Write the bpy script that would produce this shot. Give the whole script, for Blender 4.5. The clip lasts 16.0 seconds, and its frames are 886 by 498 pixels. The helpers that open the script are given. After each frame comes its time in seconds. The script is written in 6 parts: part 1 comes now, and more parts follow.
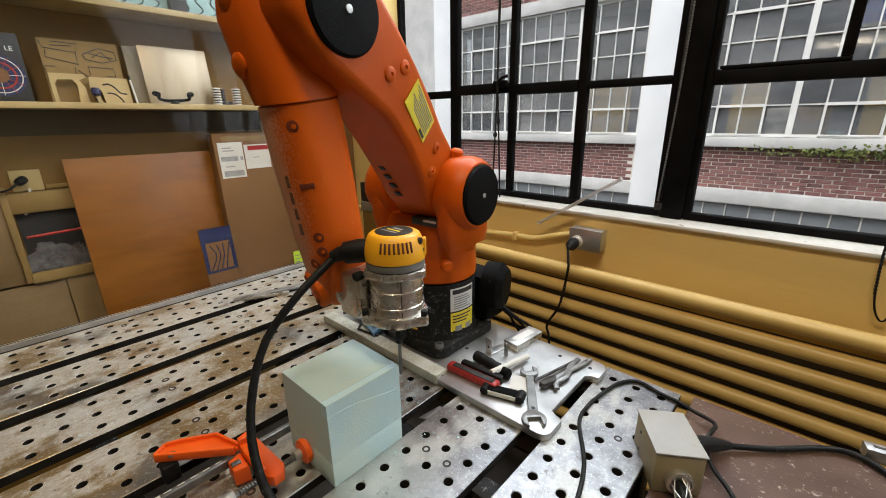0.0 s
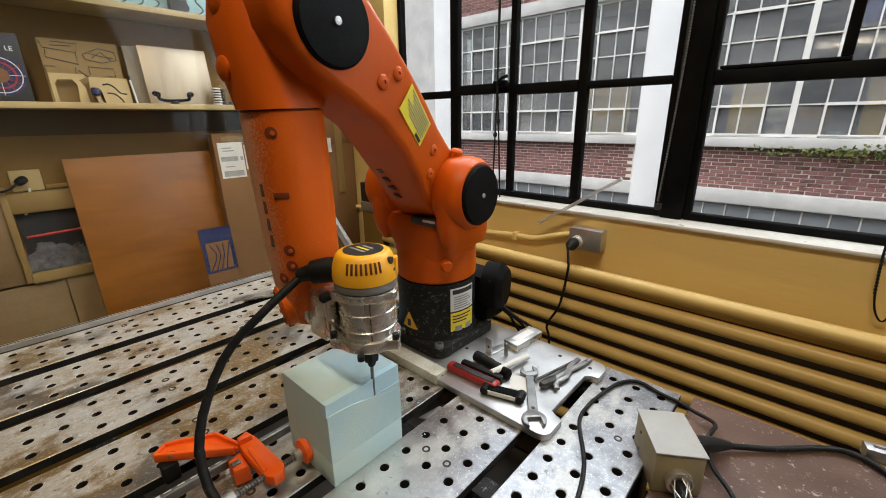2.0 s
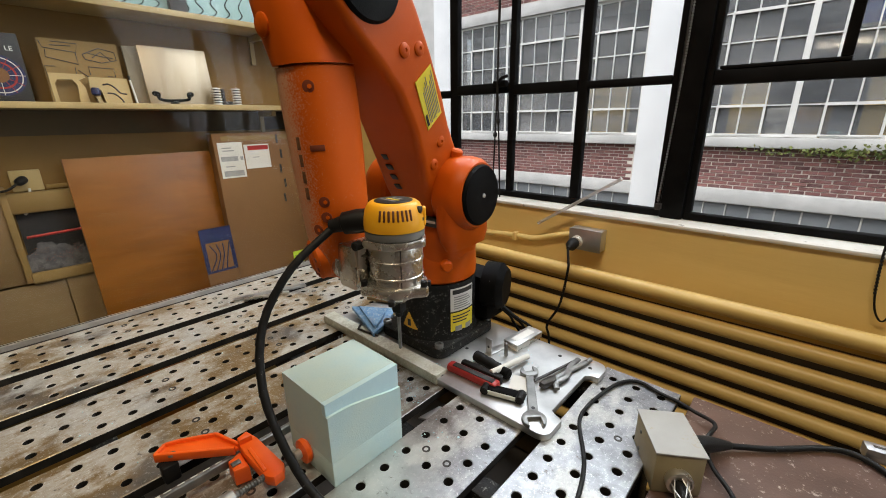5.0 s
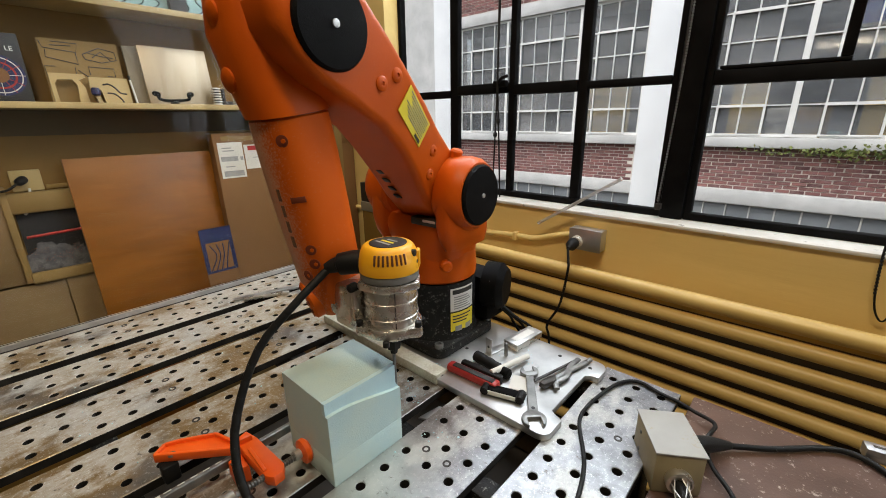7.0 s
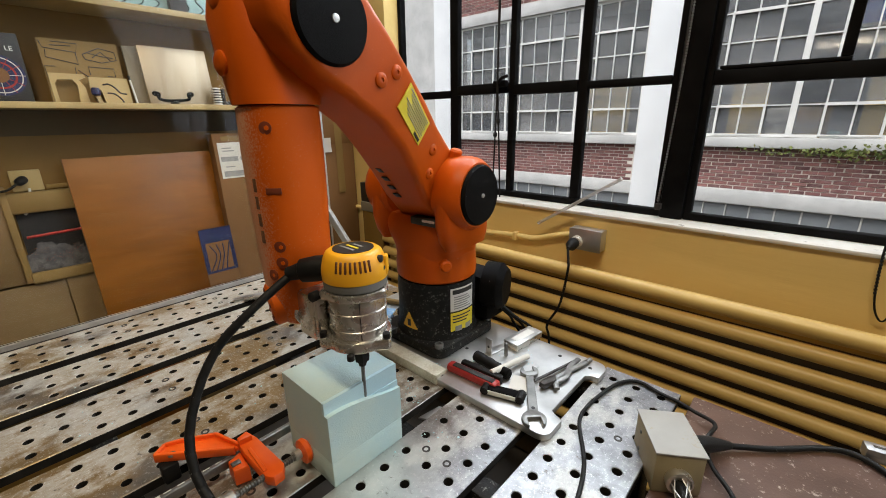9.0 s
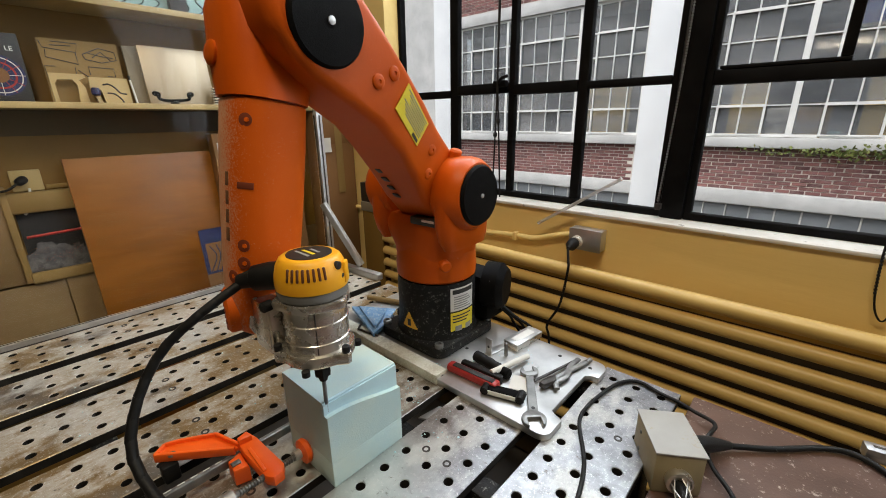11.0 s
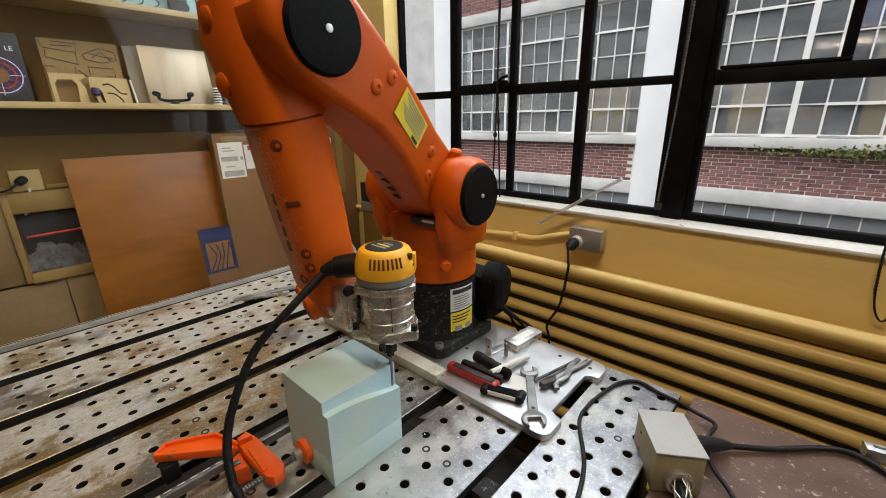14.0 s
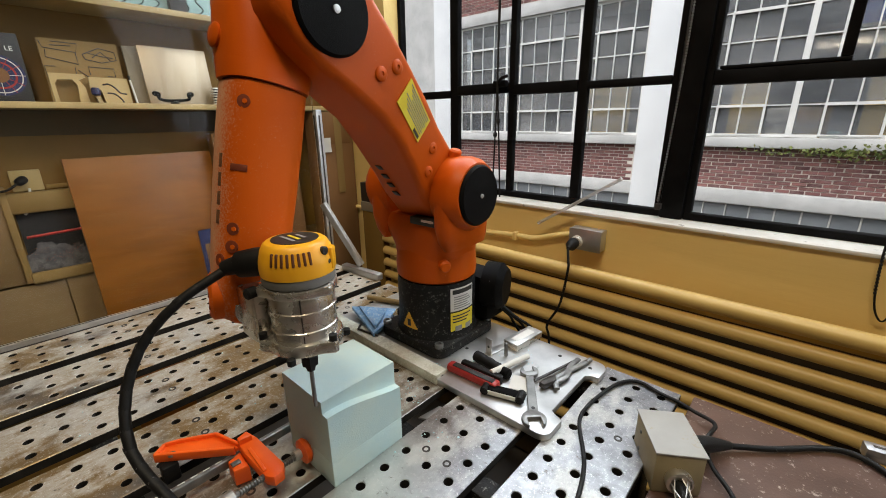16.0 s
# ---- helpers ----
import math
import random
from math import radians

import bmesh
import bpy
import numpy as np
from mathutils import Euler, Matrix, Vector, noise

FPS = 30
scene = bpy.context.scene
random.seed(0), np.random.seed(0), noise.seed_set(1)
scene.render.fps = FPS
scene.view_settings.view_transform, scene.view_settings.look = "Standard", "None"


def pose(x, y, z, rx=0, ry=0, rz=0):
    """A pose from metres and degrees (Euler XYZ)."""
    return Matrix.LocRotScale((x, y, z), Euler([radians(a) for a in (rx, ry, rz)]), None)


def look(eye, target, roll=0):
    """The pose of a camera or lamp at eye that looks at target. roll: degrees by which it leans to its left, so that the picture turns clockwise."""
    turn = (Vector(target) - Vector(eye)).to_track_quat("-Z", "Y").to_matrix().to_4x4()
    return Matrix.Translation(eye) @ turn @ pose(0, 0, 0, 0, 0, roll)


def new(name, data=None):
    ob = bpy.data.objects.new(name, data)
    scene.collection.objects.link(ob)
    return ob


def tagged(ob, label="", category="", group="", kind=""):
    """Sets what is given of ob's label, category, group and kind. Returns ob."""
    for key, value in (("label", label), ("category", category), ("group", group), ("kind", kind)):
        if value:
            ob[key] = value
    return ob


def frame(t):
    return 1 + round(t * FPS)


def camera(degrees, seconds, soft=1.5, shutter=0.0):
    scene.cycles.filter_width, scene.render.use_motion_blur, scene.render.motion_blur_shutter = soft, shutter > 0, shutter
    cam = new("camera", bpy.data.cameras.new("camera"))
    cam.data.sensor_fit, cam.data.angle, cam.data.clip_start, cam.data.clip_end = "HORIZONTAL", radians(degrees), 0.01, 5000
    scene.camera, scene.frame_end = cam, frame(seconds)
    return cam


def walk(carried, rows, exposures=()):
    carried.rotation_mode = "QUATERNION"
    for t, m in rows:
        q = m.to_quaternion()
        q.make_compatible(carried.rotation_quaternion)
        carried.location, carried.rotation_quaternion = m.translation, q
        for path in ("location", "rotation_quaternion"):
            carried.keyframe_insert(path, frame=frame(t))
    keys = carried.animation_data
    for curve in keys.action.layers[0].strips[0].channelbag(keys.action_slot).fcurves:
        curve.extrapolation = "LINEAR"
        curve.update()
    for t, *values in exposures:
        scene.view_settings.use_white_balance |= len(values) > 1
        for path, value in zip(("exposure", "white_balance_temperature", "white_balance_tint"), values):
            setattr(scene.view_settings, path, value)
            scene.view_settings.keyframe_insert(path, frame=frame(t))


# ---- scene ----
T = 0.86                      # height of the welding table's top above the floor
EYE = Vector((0, 0, T + 0.56))
YAW, PITCH = radians(42.294), radians(17.635)
WAY = Vector((-math.sin(YAW) * math.cos(PITCH), math.cos(YAW) * math.cos(PITCH), -math.sin(PITCH)))

cam = camera(94.7, 16.0, soft=0.95)
walk(cam, [(0, look(EYE, EYE + WAY, -0.678)), (16, look(EYE, EYE + WAY, -0.678))],
     exposures=[(0, 0.52), (9, 0.51), (11.5, 0.46), (16, 0.46)])

# ---- light: overcast sky, soft high sun, sky light in the windows beyond the view ----
world = bpy.data.worlds.new("overcast_sky")
scene.world = world
world.use_nodes = True
wn = world.node_tree.nodes
sky = wn.new("ShaderNodeTexSky")
sky.sky_type, sky.sun_disc = "NISHITA", False
sky.sun_elevation, sky.sun_rotation = radians(50), radians(200)
sky.dust_density, sky.air_density = 4.0, 1.2
bw = wn.new("ShaderNodeHueSaturation")
bw.inputs["Saturation"].default_value = 0.6
world.node_tree.links.new(sky.outputs[0], bw.inputs["Color"])
world.node_tree.links.new(bw.outputs[0], wn["Background"].inputs["Color"])
wn["Background"].inputs["Strength"].default_value = 0.15

sun_data = bpy.data.lights.new("sun", "SUN")
sun_data.energy, sun_data.angle, sun_data.color = 1.85, radians(25), (1, 0.97, 0.93)
sun = new("sun", sun_data)
sun.matrix_world = look((0, -3, 12), (0, 2.6, 0))


def window_light(name, x, y, z, w, h, watts, toward, color=(0.86, 0.93, 1.0)):
    d = bpy.data.lights.new(name, "AREA")
    d.shape, d.size, d.size_y, d.energy, d.color = "RECTANGLE", w, h, watts, color
    o = new(name, d)
    o.matrix_world = look((x, y, z), (x + toward[0], y + toward[1], z + toward[2]))
    return o


window_light("window_light_upper", -0.65, 1.40, T + 1.65, 1.75, 0.95, 27, (0.2, -1, -0.8))
window_light("window_light_side", 1.6, 1.40, T + 1.15, 2.3, 1.7, 19, (-0.05, -1, -0.4))

window_light("ceiling_light_glow", 0.0, -0.2, T + 2.36, 1.15, 0.28, 27, (-0.05, 0.55, -1), (1.0, 0.84, 0.60))


# ---- materials ----
def nodes(name):
    m = bpy.data.materials.new(name)
    m.use_nodes = True
    t = m.node_tree
    return m, t.nodes, t.links, t.nodes["Principled BSDF"]


def ramp(N, L, src, a, b, ca=(0, 0, 0, 1), cb=(1, 1, 1, 1)):
    r = N.new("ShaderNodeValToRGB")
    r.color_ramp.elements[0].position, r.color_ramp.elements[1].position = a, b
    r.color_ramp.elements[0].color, r.color_ramp.elements[1].color = ca, cb
    L.new(src, r.inputs[0])
    return r.outputs[0]


def noise_tex(N, L, scale, detail=6, vec=None, rough=0.55):
    n = N.new("ShaderNodeTexNoise")
    n.inputs["Scale"].default_value, n.inputs["Detail"].default_value = scale, detail
    n.inputs["Roughness"].default_value = rough
    if vec:
        L.new(vec, n.inputs["Vector"])
    return n.outputs["Fac"]


def mix(N, L, fac, a, b):
    m = N.new("ShaderNodeMix")
    m.data_type = "RGBA"
    for sock, v in ((m.inputs[0], fac), (m.inputs[6], a), (m.inputs[7], b)):
        if isinstance(v, (tuple, float, int)):
            sock.default_value = (*v, 1) if isinstance(v, tuple) and len(v) == 3 else v
        else:
            L.new(v, sock)
    return m.outputs[2]


def coords(N, L, world_space=False, stretch=(1, 1, 1)):
    mp = N.new("ShaderNodeMapping")
    mp.inputs["Scale"].default_value = stretch
    if world_space:
        L.new(N.new("ShaderNodeNewGeometry").outputs["Position"], mp.inputs[0])
    else:
        L.new(N.new("ShaderNodeTexCoord").outputs["Object"], mp.inputs[0])
    return mp.outputs[0]


def surface(name, c1, c2, scale=8, rough=0.5, metal=0.0, bump=0.1, fine=180, spread=0.2, world_space=False,
            stretch=(1, 1, 1), dust=None, dust_cut=(0.55, 0.7), dust_scale=14, rough_var=0.12, **extra):
    """Two-tone worn surface: slow stains from c1 to c2, fine relief, patchy gloss, and dust in flecks where given."""
    m, N, L, P = nodes(name)
    v = coords(N, L, world_space, stretch)
    slow = noise_tex(N, L, scale, 8, v)
    quick = noise_tex(N, L, fine, 4, v)
    col = mix(N, L, ramp(N, L, slow, 0.5 - spread, 0.5 + spread), c1, c2)
    if dust:
        speck = N.new("ShaderNodeMath")
        speck.operation = "MULTIPLY_ADD"
        L.new(quick, speck.inputs[0])
        speck.inputs[1].default_value = 0.5
        L.new(noise_tex(N, L, dust_scale, 10, v, 0.7), speck.inputs[2])
        f = ramp(N, L, speck.outputs[0], dust_cut[0] + 0.25, dust_cut[1] + 0.25)
        col = mix(N, L, f, col, dust)
    L.new(col, P.inputs["Base Color"])
    P.inputs["Metallic"].default_value = metal
    rr = N.new("ShaderNodeMapRange")
    rr.inputs["To Min"].default_value, rr.inputs["To Max"].default_value = max(0.03, rough - rough_var), min(1, rough + rough_var)
    L.new(slow, rr.inputs["Value"])
    L.new(rr.outputs[0], P.inputs["Roughness"])
    if bump:
        b = N.new("ShaderNodeBump")
        b.inputs["Strength"].default_value, b.inputs["Distance"].default_value = bump, 0.002
        L.new(quick, b.inputs["Height"])
        L.new(b.outputs[0], P.inputs["Normal"])
    for k, val in extra.items():
        P.inputs[k.replace("_", " ")].default_value = val
    return m


DUST = (0.55, 0.57, 0.53)
M_ORANGE = surface("orange_paint", (0.49, 0.074, 0.002), (0.59, 0.098, 0.003), 5, 0.42, Specular_IOR_Level=0.18, bump=0.12, fine=420,
                   dust=(0.60, 0.36, 0.24), dust_cut=(0.69, 0.80), dust_scale=260)
M_ORANGE_DUSTY = surface("dusty_orange_paint", (0.55, 0.088, 0.003), (0.65, 0.115, 0.005), 5, 0.5, Specular_IOR_Level=0.15, bump=0.25, fine=380,
                         dust=(0.66, 0.40, 0.27), dust_cut=(0.65, 0.80), dust_scale=360)
# fine dust caked along one flank of the wrist casing
M_CAKED, N, L, P = nodes("dust_caked_orange_paint")
v = coords(N, L)
paint = mix(N, L, ramp(N, L, noise_tex(N, L, 5, 6, v), 0.3, 0.7), (0.55, 0.088, 0.003), (0.65, 0.115, 0.005))
sep = N.new("ShaderNodeSeparateXYZ")
L.new(v, sep.inputs[0])
flank = N.new("ShaderNodeMapRange")
flank.inputs["From Min"].default_value, flank.inputs["From Max"].default_value = 0.100, 0.042
flank.inputs["To Min"].default_value, flank.inputs["To Max"].default_value = -0.02, 0.32
L.new(sep.outputs[1], flank.inputs["Value"])
grit = N.new("ShaderNodeMath")
grit.operation = "ADD"
L.new(noise_tex(N, L, 330, 6, v, 0.75), grit.inputs[0]), L.new(flank.outputs[0], grit.inputs[1])
patch = N.new("ShaderNodeMath")
patch.operation = "MULTIPLY_ADD"
L.new(noise_tex(N, L, 22, 6, v), patch.inputs[0])
patch.inputs[1].default_value = 0.16
L.new(grit.outputs[0], patch.inputs[2])
cake = ramp(N, L, patch.outputs[0], 0.66, 0.88, (0, 0, 0, 1), (0.85, 0.85, 0.85, 1))
L.new(mix(N, L, cake, paint, (0.62, 0.36, 0.22)), P.inputs["Base Color"])
P.inputs["Roughness"].default_value = 0.55
P.inputs["Specular IOR Level"].default_value = 0.15
bp = N.new("ShaderNodeBump")
bp.inputs["Strength"].default_value, bp.inputs["Distance"].default_value = 0.3, 0.0015
L.new(grit.outputs[0], bp.inputs["Height"])
L.new(bp.outputs[0], P.inputs["Normal"])
M_BLACK_CAP = surface("black_plastic_cover", (0.002, 0.002, 0.0022), (0.005, 0.005, 0.005), 20, 0.65, Specular_IOR_Level=0.08, bump=0.25, fine=500,
                      dust=(0.4, 0.4, 0.4), dust_cut=(0.74, 0.8), dust_scale=70)
M_BASE = surface("black_cast_base", (0.006, 0.006, 0.0065), (0.014, 0.014, 0.014), 12, 0.5, bump=0.3, fine=260,
                 dust=(0.17, 0.175, 0.155), dust_cut=(0.57, 0.82), dust_scale=95, Specular_IOR_Level=0.2)
M_RUBBER = surface("black_rubber", (0.004, 0.004, 0.004), (0.012, 0.012, 0.012), 30, 0.55, Specular_IOR_Level=0.25, bump=0.15, fine=300,
                   dust=(0.3, 0.3, 0.3), dust_cut=(0.7, 0.85), dust_scale=50)
M_ALU = surface("brushed_aluminium", (0.44, 0.44, 0.44), (0.62, 0.62, 0.61), 16, 0.40, 0.9, bump=0.08, fine=300, dust=(0.55, 0.55, 0.52), dust_cut=(0.60, 0.74), dust_scale=40)
M_CAST = surface("cast_aluminium", (0.50, 0.47, 0.42), (0.72, 0.69, 0.63), 22, 0.27, 0.9, bump=0.15, fine=260,
                 dust=(0.5, 0.47, 0.38), dust_cut=(0.68, 0.84), dust_scale=30)
M_TOOL = surface("tool_steel", (0.17, 0.17, 0.168), (0.30, 0.30, 0.29), 40, 0.45, 0.85, bump=0.12, fine=300)
M_DARK_TOOL = surface("dark_tool_steel", (0.03, 0.03, 0.03), (0.09, 0.08, 0.075), 40, 0.45, 0.5, bump=0.15)
M_YELLOW = surface("yellow_plastic", (0.80, 0.36, 0.008), (0.86, 0.42, 0.015), 12, 0.4, bump=0.08, fine=420,
                   dust=(0.8, 0.6, 0.25), dust_cut=(0.7, 0.85), dust_scale=50)
M_GREY_BAND = surface("grey_plastic", (0.10, 0.10, 0.095), (0.17, 0.17, 0.16), 16, 0.5)
M_FOAM = surface("pale_blue_foam", (0.45, 0.63, 0.66), (0.57, 0.67, 0.61), 11, 0.85, bump=0.35, fine=500, rough_var=0.05)
M_FOAM_CUT = surface("freshly_cut_foam", (0.50, 0.70, 0.76), (0.56, 0.75, 0.79), 25, 0.8, bump=0.3, fine=600, rough_var=0.05)
M_CLAMP = surface("orange_clamp_paint", (0.85, 0.10, 0.008), (0.92, 0.14, 0.012), 15, 0.33, bump=0.08)
M_WOOD_HANDLE = surface("orange_handle", (0.75, 0.20, 0.02), (0.82, 0.28, 0.03), 12, 0.45, stretch=(1, 1, 1))
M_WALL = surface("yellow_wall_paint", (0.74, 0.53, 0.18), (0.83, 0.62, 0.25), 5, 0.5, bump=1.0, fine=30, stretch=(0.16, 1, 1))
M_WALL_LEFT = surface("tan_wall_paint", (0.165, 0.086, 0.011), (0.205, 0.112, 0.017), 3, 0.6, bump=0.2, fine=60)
M_RAD = surface("ochre_radiator_paint", (0.62, 0.42, 0.13), (0.72, 0.51, 0.18), 5, 0.4, bump=0.15, fine=70)
M_SILL = surface("chipped_white_paint", (0.62, 0.60, 0.56), (0.78, 0.76, 0.72), 10, 0.6, bump=0.4, fine=40,
                 dust=(0.35, 0.33, 0.30), dust_cut=(0.66, 0.8), dust_scale=20)
M_STEEL_FRAME = surface("black_window_steel", (0.003, 0.003, 0.0035), (0.009, 0.009, 0.0095), 10, 0.6, bump=0.25, fine=60, Specular_IOR_Level=0.06)
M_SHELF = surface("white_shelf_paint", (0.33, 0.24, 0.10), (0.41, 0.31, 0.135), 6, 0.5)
M_PLY = surface("plywood_sheet", (0.165, 0.055, 0.003), (0.24, 0.085, 0.006), 2.6, 0.38, stretch=(1, 1.2, 7), bump=0.1, fine=80)
M_CARD = surface("brown_cardboard", (0.145, 0.068, 0.018), (0.19, 0.092, 0.027), 3, 0.7, stretch=(1, 1, 1))
M_PAPER = surface("white_paper", (0.55, 0.54, 0.50), (0.62, 0.61, 0.57), 8, 0.6, bump=0)
M_PRINT = surface("grey_print", (0.22, 0.22, 0.22), (0.32, 0.32, 0.32), 60, 0.6, bump=0)
M_PRINT_DARK = surface("worn_dark_print", (0.07, 0.03, 0.015), (0.22, 0.09, 0.035), 160, 0.6, bump=0)
M_BLACK = surface("black_print", (0.012, 0.012, 0.012), (0.02, 0.02, 0.02), 20, 0.5, bump=0)
M_RED = surface("red_paint", (0.28, 0.012, 0.010), (0.38, 0.02, 0.014), 20, 0.4)
M_BLUE = surface("blue_plastic_mesh", (0.10, 0.25, 0.48), (0.20, 0.40, 0.62), 60, 0.5, bump=0.5, fine=260,
                 dust=(0.55, 0.62, 0.66), dust_cut=(0.5, 0.7), dust_scale=120)
M_BLUE_PRINT = surface("blue_print", (0.008, 0.013, 0.055), (0.015, 0.024, 0.095), 20, 0.5, bump=0)
M_LABEL_Y = surface("yellow_label", (0.72, 0.58, 0.02), (0.80, 0.66, 0.05), 25, 0.5, bump=0.05)
M_LABEL_W = surface("silver_label", (0.60, 0.60, 0.58), (0.72, 0.72, 0.70), 25, 0.5, bump=0.05)
M_GREEN = surface("lime_note", (0.55, 0.80, 0.05), (0.62, 0.86, 0.08), 10, 0.6, bump=0)
M_BOX = surface("grey_steel_box", (0.29, 0.285, 0.265), (0.36, 0.355, 0.33), 10, 0.5, bump=0.1,
                dust=(0.30, 0.24, 0.13), dust_cut=(0.56, 0.80), dust_scale=9)
M_BENCH = surface("brown_phenolic_sheet", (0.060, 0.034, 0.026), (0.125, 0.072, 0.054), 9, 0.42, bump=0.15, fine=200,
                  dust=(0.40, 0.35, 0.31), dust_cut=(0.60, 0.72), dust_scale=75, world_space=True)
M_WHITE_OUT = surface("white_exterior_paint", (0.56, 0.59, 0.63), (0.66, 0.69, 0.73), 1.5, 0.7, bump=0.1)
M_STONE = surface("pale_stone", (0.36, 0.37, 0.38), (0.50, 0.51, 0.52), 2.5, 0.8, bump=0.3, fine=40)
M_MORTAR = surface("lime_mortar", (0.46, 0.43, 0.41), (0.58, 0.55, 0.52), 4, 0.9, bump=0.3, fine=60)
M_SASH = surface("white_sash_paint", (0.55, 0.56, 0.56), (0.68, 0.69, 0.69), 3, 0.6)
M_INSIDE = surface("dim_interior", (0.22, 0.21, 0.19), (0.42, 0.40, 0.35), 0.9, 0.9, bump=0)
M_FLOOR = surface("worn_concrete", (0.055, 0.045, 0.038), (0.09, 0.075, 0.06), 2, 0.7, world_space=True)
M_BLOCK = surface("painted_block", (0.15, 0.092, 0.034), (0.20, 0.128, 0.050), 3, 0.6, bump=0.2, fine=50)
M_CEIL = surface("ceiling_paint", (0.26, 0.22, 0.16), (0.32, 0.27, 0.20), 1, 0.8)
M_TAN = surface("tan_mdf", (0.19, 0.118, 0.034), (0.245, 0.157, 0.048), 4, 0.6)
M_DUSTY_BAR = surface("dusty_bar", (0.42, 0.40, 0.32), (0.60, 0.58, 0.46), 10, 0.6, 0.3, bump=0.25, fine=200,
                      dust=(0.70, 0.70, 0.60), dust_cut=(0.42, 0.62), dust_scale=18)
M_BOX_DIM = surface("grey_board", (0.20, 0.17, 0.12), (0.25, 0.215, 0.155), 8, 0.6)
M_TEAL = surface("teal_canvas", (0.28, 0.46, 0.48), (0.38, 0.55, 0.55), 8, 0.7)
M_IVY = surface("ivy_leaf", (0.05, 0.09, 0.02), (0.16, 0.17, 0.04), 9, 0.6, bump=0)

# brick: per-object colour, sooty speckle
M_BRICK, N, L, P = nodes("red_brick")
oi = N.new("ShaderNodeObjectInfo").outputs["Random"]
geo = N.new("ShaderNodeNewGeometry").outputs["Random Per Island"]
add = N.new("ShaderNodeMath")
add.operation = "ADD"
L.new(oi, add.inputs[0]), L.new(geo, add.inputs[1])
fr = N.new("ShaderNodeMath")
fr.operation = "FRACT"
L.new(add.outputs[0], fr.inputs[0])
bc = mix(N, L, fr.outputs[0], (0.085, 0.036, 0.038), (0.23, 0.098, 0.092))
bc = mix(N, L, ramp(N, L, noise_tex(N, L, 20, 8, coords(N, L, True)), 0.45, 0.75), bc, (0.17, 0.11, 0.105))
L.new(bc, P.inputs["Base Color"])
P.inputs["Roughness"].default_value = 0.85

# table steel: bare grey, rust-brown film and pale foam dust
M_STEEL, N, L, P = nodes("welding_table_steel")
v = coords(N, L, True)
base = mix(N, L, ramp(N, L, noise_tex(N, L, 40, 6, v), 0.3, 0.7), (0.22, 0.22, 0.225), (0.36, 0.36, 0.37))
sep = N.new("ShaderNodeSeparateXYZ")
L.new(v, sep.inputs[0])
far = N.new("ShaderNodeMapRange")
far.inputs["From Min"].default_value, far.inputs["From Max"].default_value = -0.35, -0.75
L.new(sep.outputs[0], far.inputs["Value"])


def times(a, b):
    k = N.new("ShaderNodeMath")
    k.operation = "MULTIPLY"
    L.new(a, k.inputs[0]), L.new(b, k.inputs[1])
    return k.outputs[0]


rust = times(ramp(N, L, noise_tex(N, L, 5.0, 12, v, 0.62), 0.30, 0.46), far.outputs[0])
col = mix(N, L, rust, base, (0.27, 0.180, 0.082))
dusty = N.new("ShaderNodeMapRange")
dusty.inputs["From Min"].default_value, dusty.inputs["From Max"].default_value = -0.60, -1.20
L.new(sep.outputs[0], dusty.inputs["Value"])
cover = N.new("ShaderNodeMath")
cover.operation = "MULTIPLY_ADD"
L.new(dusty.outputs[0], cover.inputs[0])
cover.inputs[1].default_value = 0.085
L.new(noise_tex(N, L, 11, 15, coords(N, L, True, (1, 0.6, 1)), 0.74), cover.inputs[2])
patches = ramp(N, L, cover.outputs[0], 0.505, 0.595, (0, 0, 0, 1), (0.85, 0.85, 0.85, 1))
grain = ramp(N, L, noise_tex(N, L, 75, 10, coords(N, L, True, (1, 0.5, 1)), 0.75), 0.34, 0.66, (0.30, 0.30, 0.30, 1))
pale = times(patches, grain)
col = mix(N, L, pale, col, (0.53, 0.53, 0.50))
near = N.new("ShaderNodeVectorMath")
near.operation = "DISTANCE"
L.new(v, near.inputs[0])
near.inputs[1].default_value = (-0.475, 0.31, T)
lump = N.new("ShaderNodeMath")
lump.operation = "MULTIPLY_ADD"
L.new(noise_tex(N, L, 22, 10, v, 0.7), lump.inputs[0])
lump.inputs[1].default_value = 0.16
L.new(near.outputs["Value"], lump.inputs[2])
heap = ramp(N, L, lump.outputs[0], 0.17, 0.25, (0.75, 0.75, 0.75, 1), (0, 0, 0, 1))
col = mix(N, L, heap, col, (0.56, 0.60, 0.58))
fleck = ramp(N, L, noise_tex(N, L, 150, 8, v, 0.8), 0.55, 0.63)
col = mix(N, L, fleck, col, (0.62, 0.62, 0.60))
scuff = ramp(N, L, noise_tex(N, L, 60, 10, v, 0.8), 0.58, 0.68)
col = mix(N, L, scuff, col, (0.13, 0.11, 0.09))
L.new(col, P.inputs["Base Color"])
inv = N.new("ShaderNodeMath")
inv.operation = "SUBTRACT"
inv.inputs[0].default_value = 0.92
L.new(pale, inv.inputs[1])
inv2 = N.new("ShaderNodeMath")
inv2.operation = "MULTIPLY_ADD"
L.new(rust, inv2.inputs[0])
inv2.inputs[1].default_value = -0.45
L.new(inv.outputs[0], inv2.inputs[2])
inv2.use_clamp = True
L.new(inv2.outputs[0], P.inputs["Metallic"])
rg = N.new("ShaderNodeMapRange")
rg.inputs["To Min"].default_value, rg.inputs["To Max"].default_value = 0.26, 0.50
L.new(noise_tex(N, L, 14, 8, v, 0.65), rg.inputs["Value"])
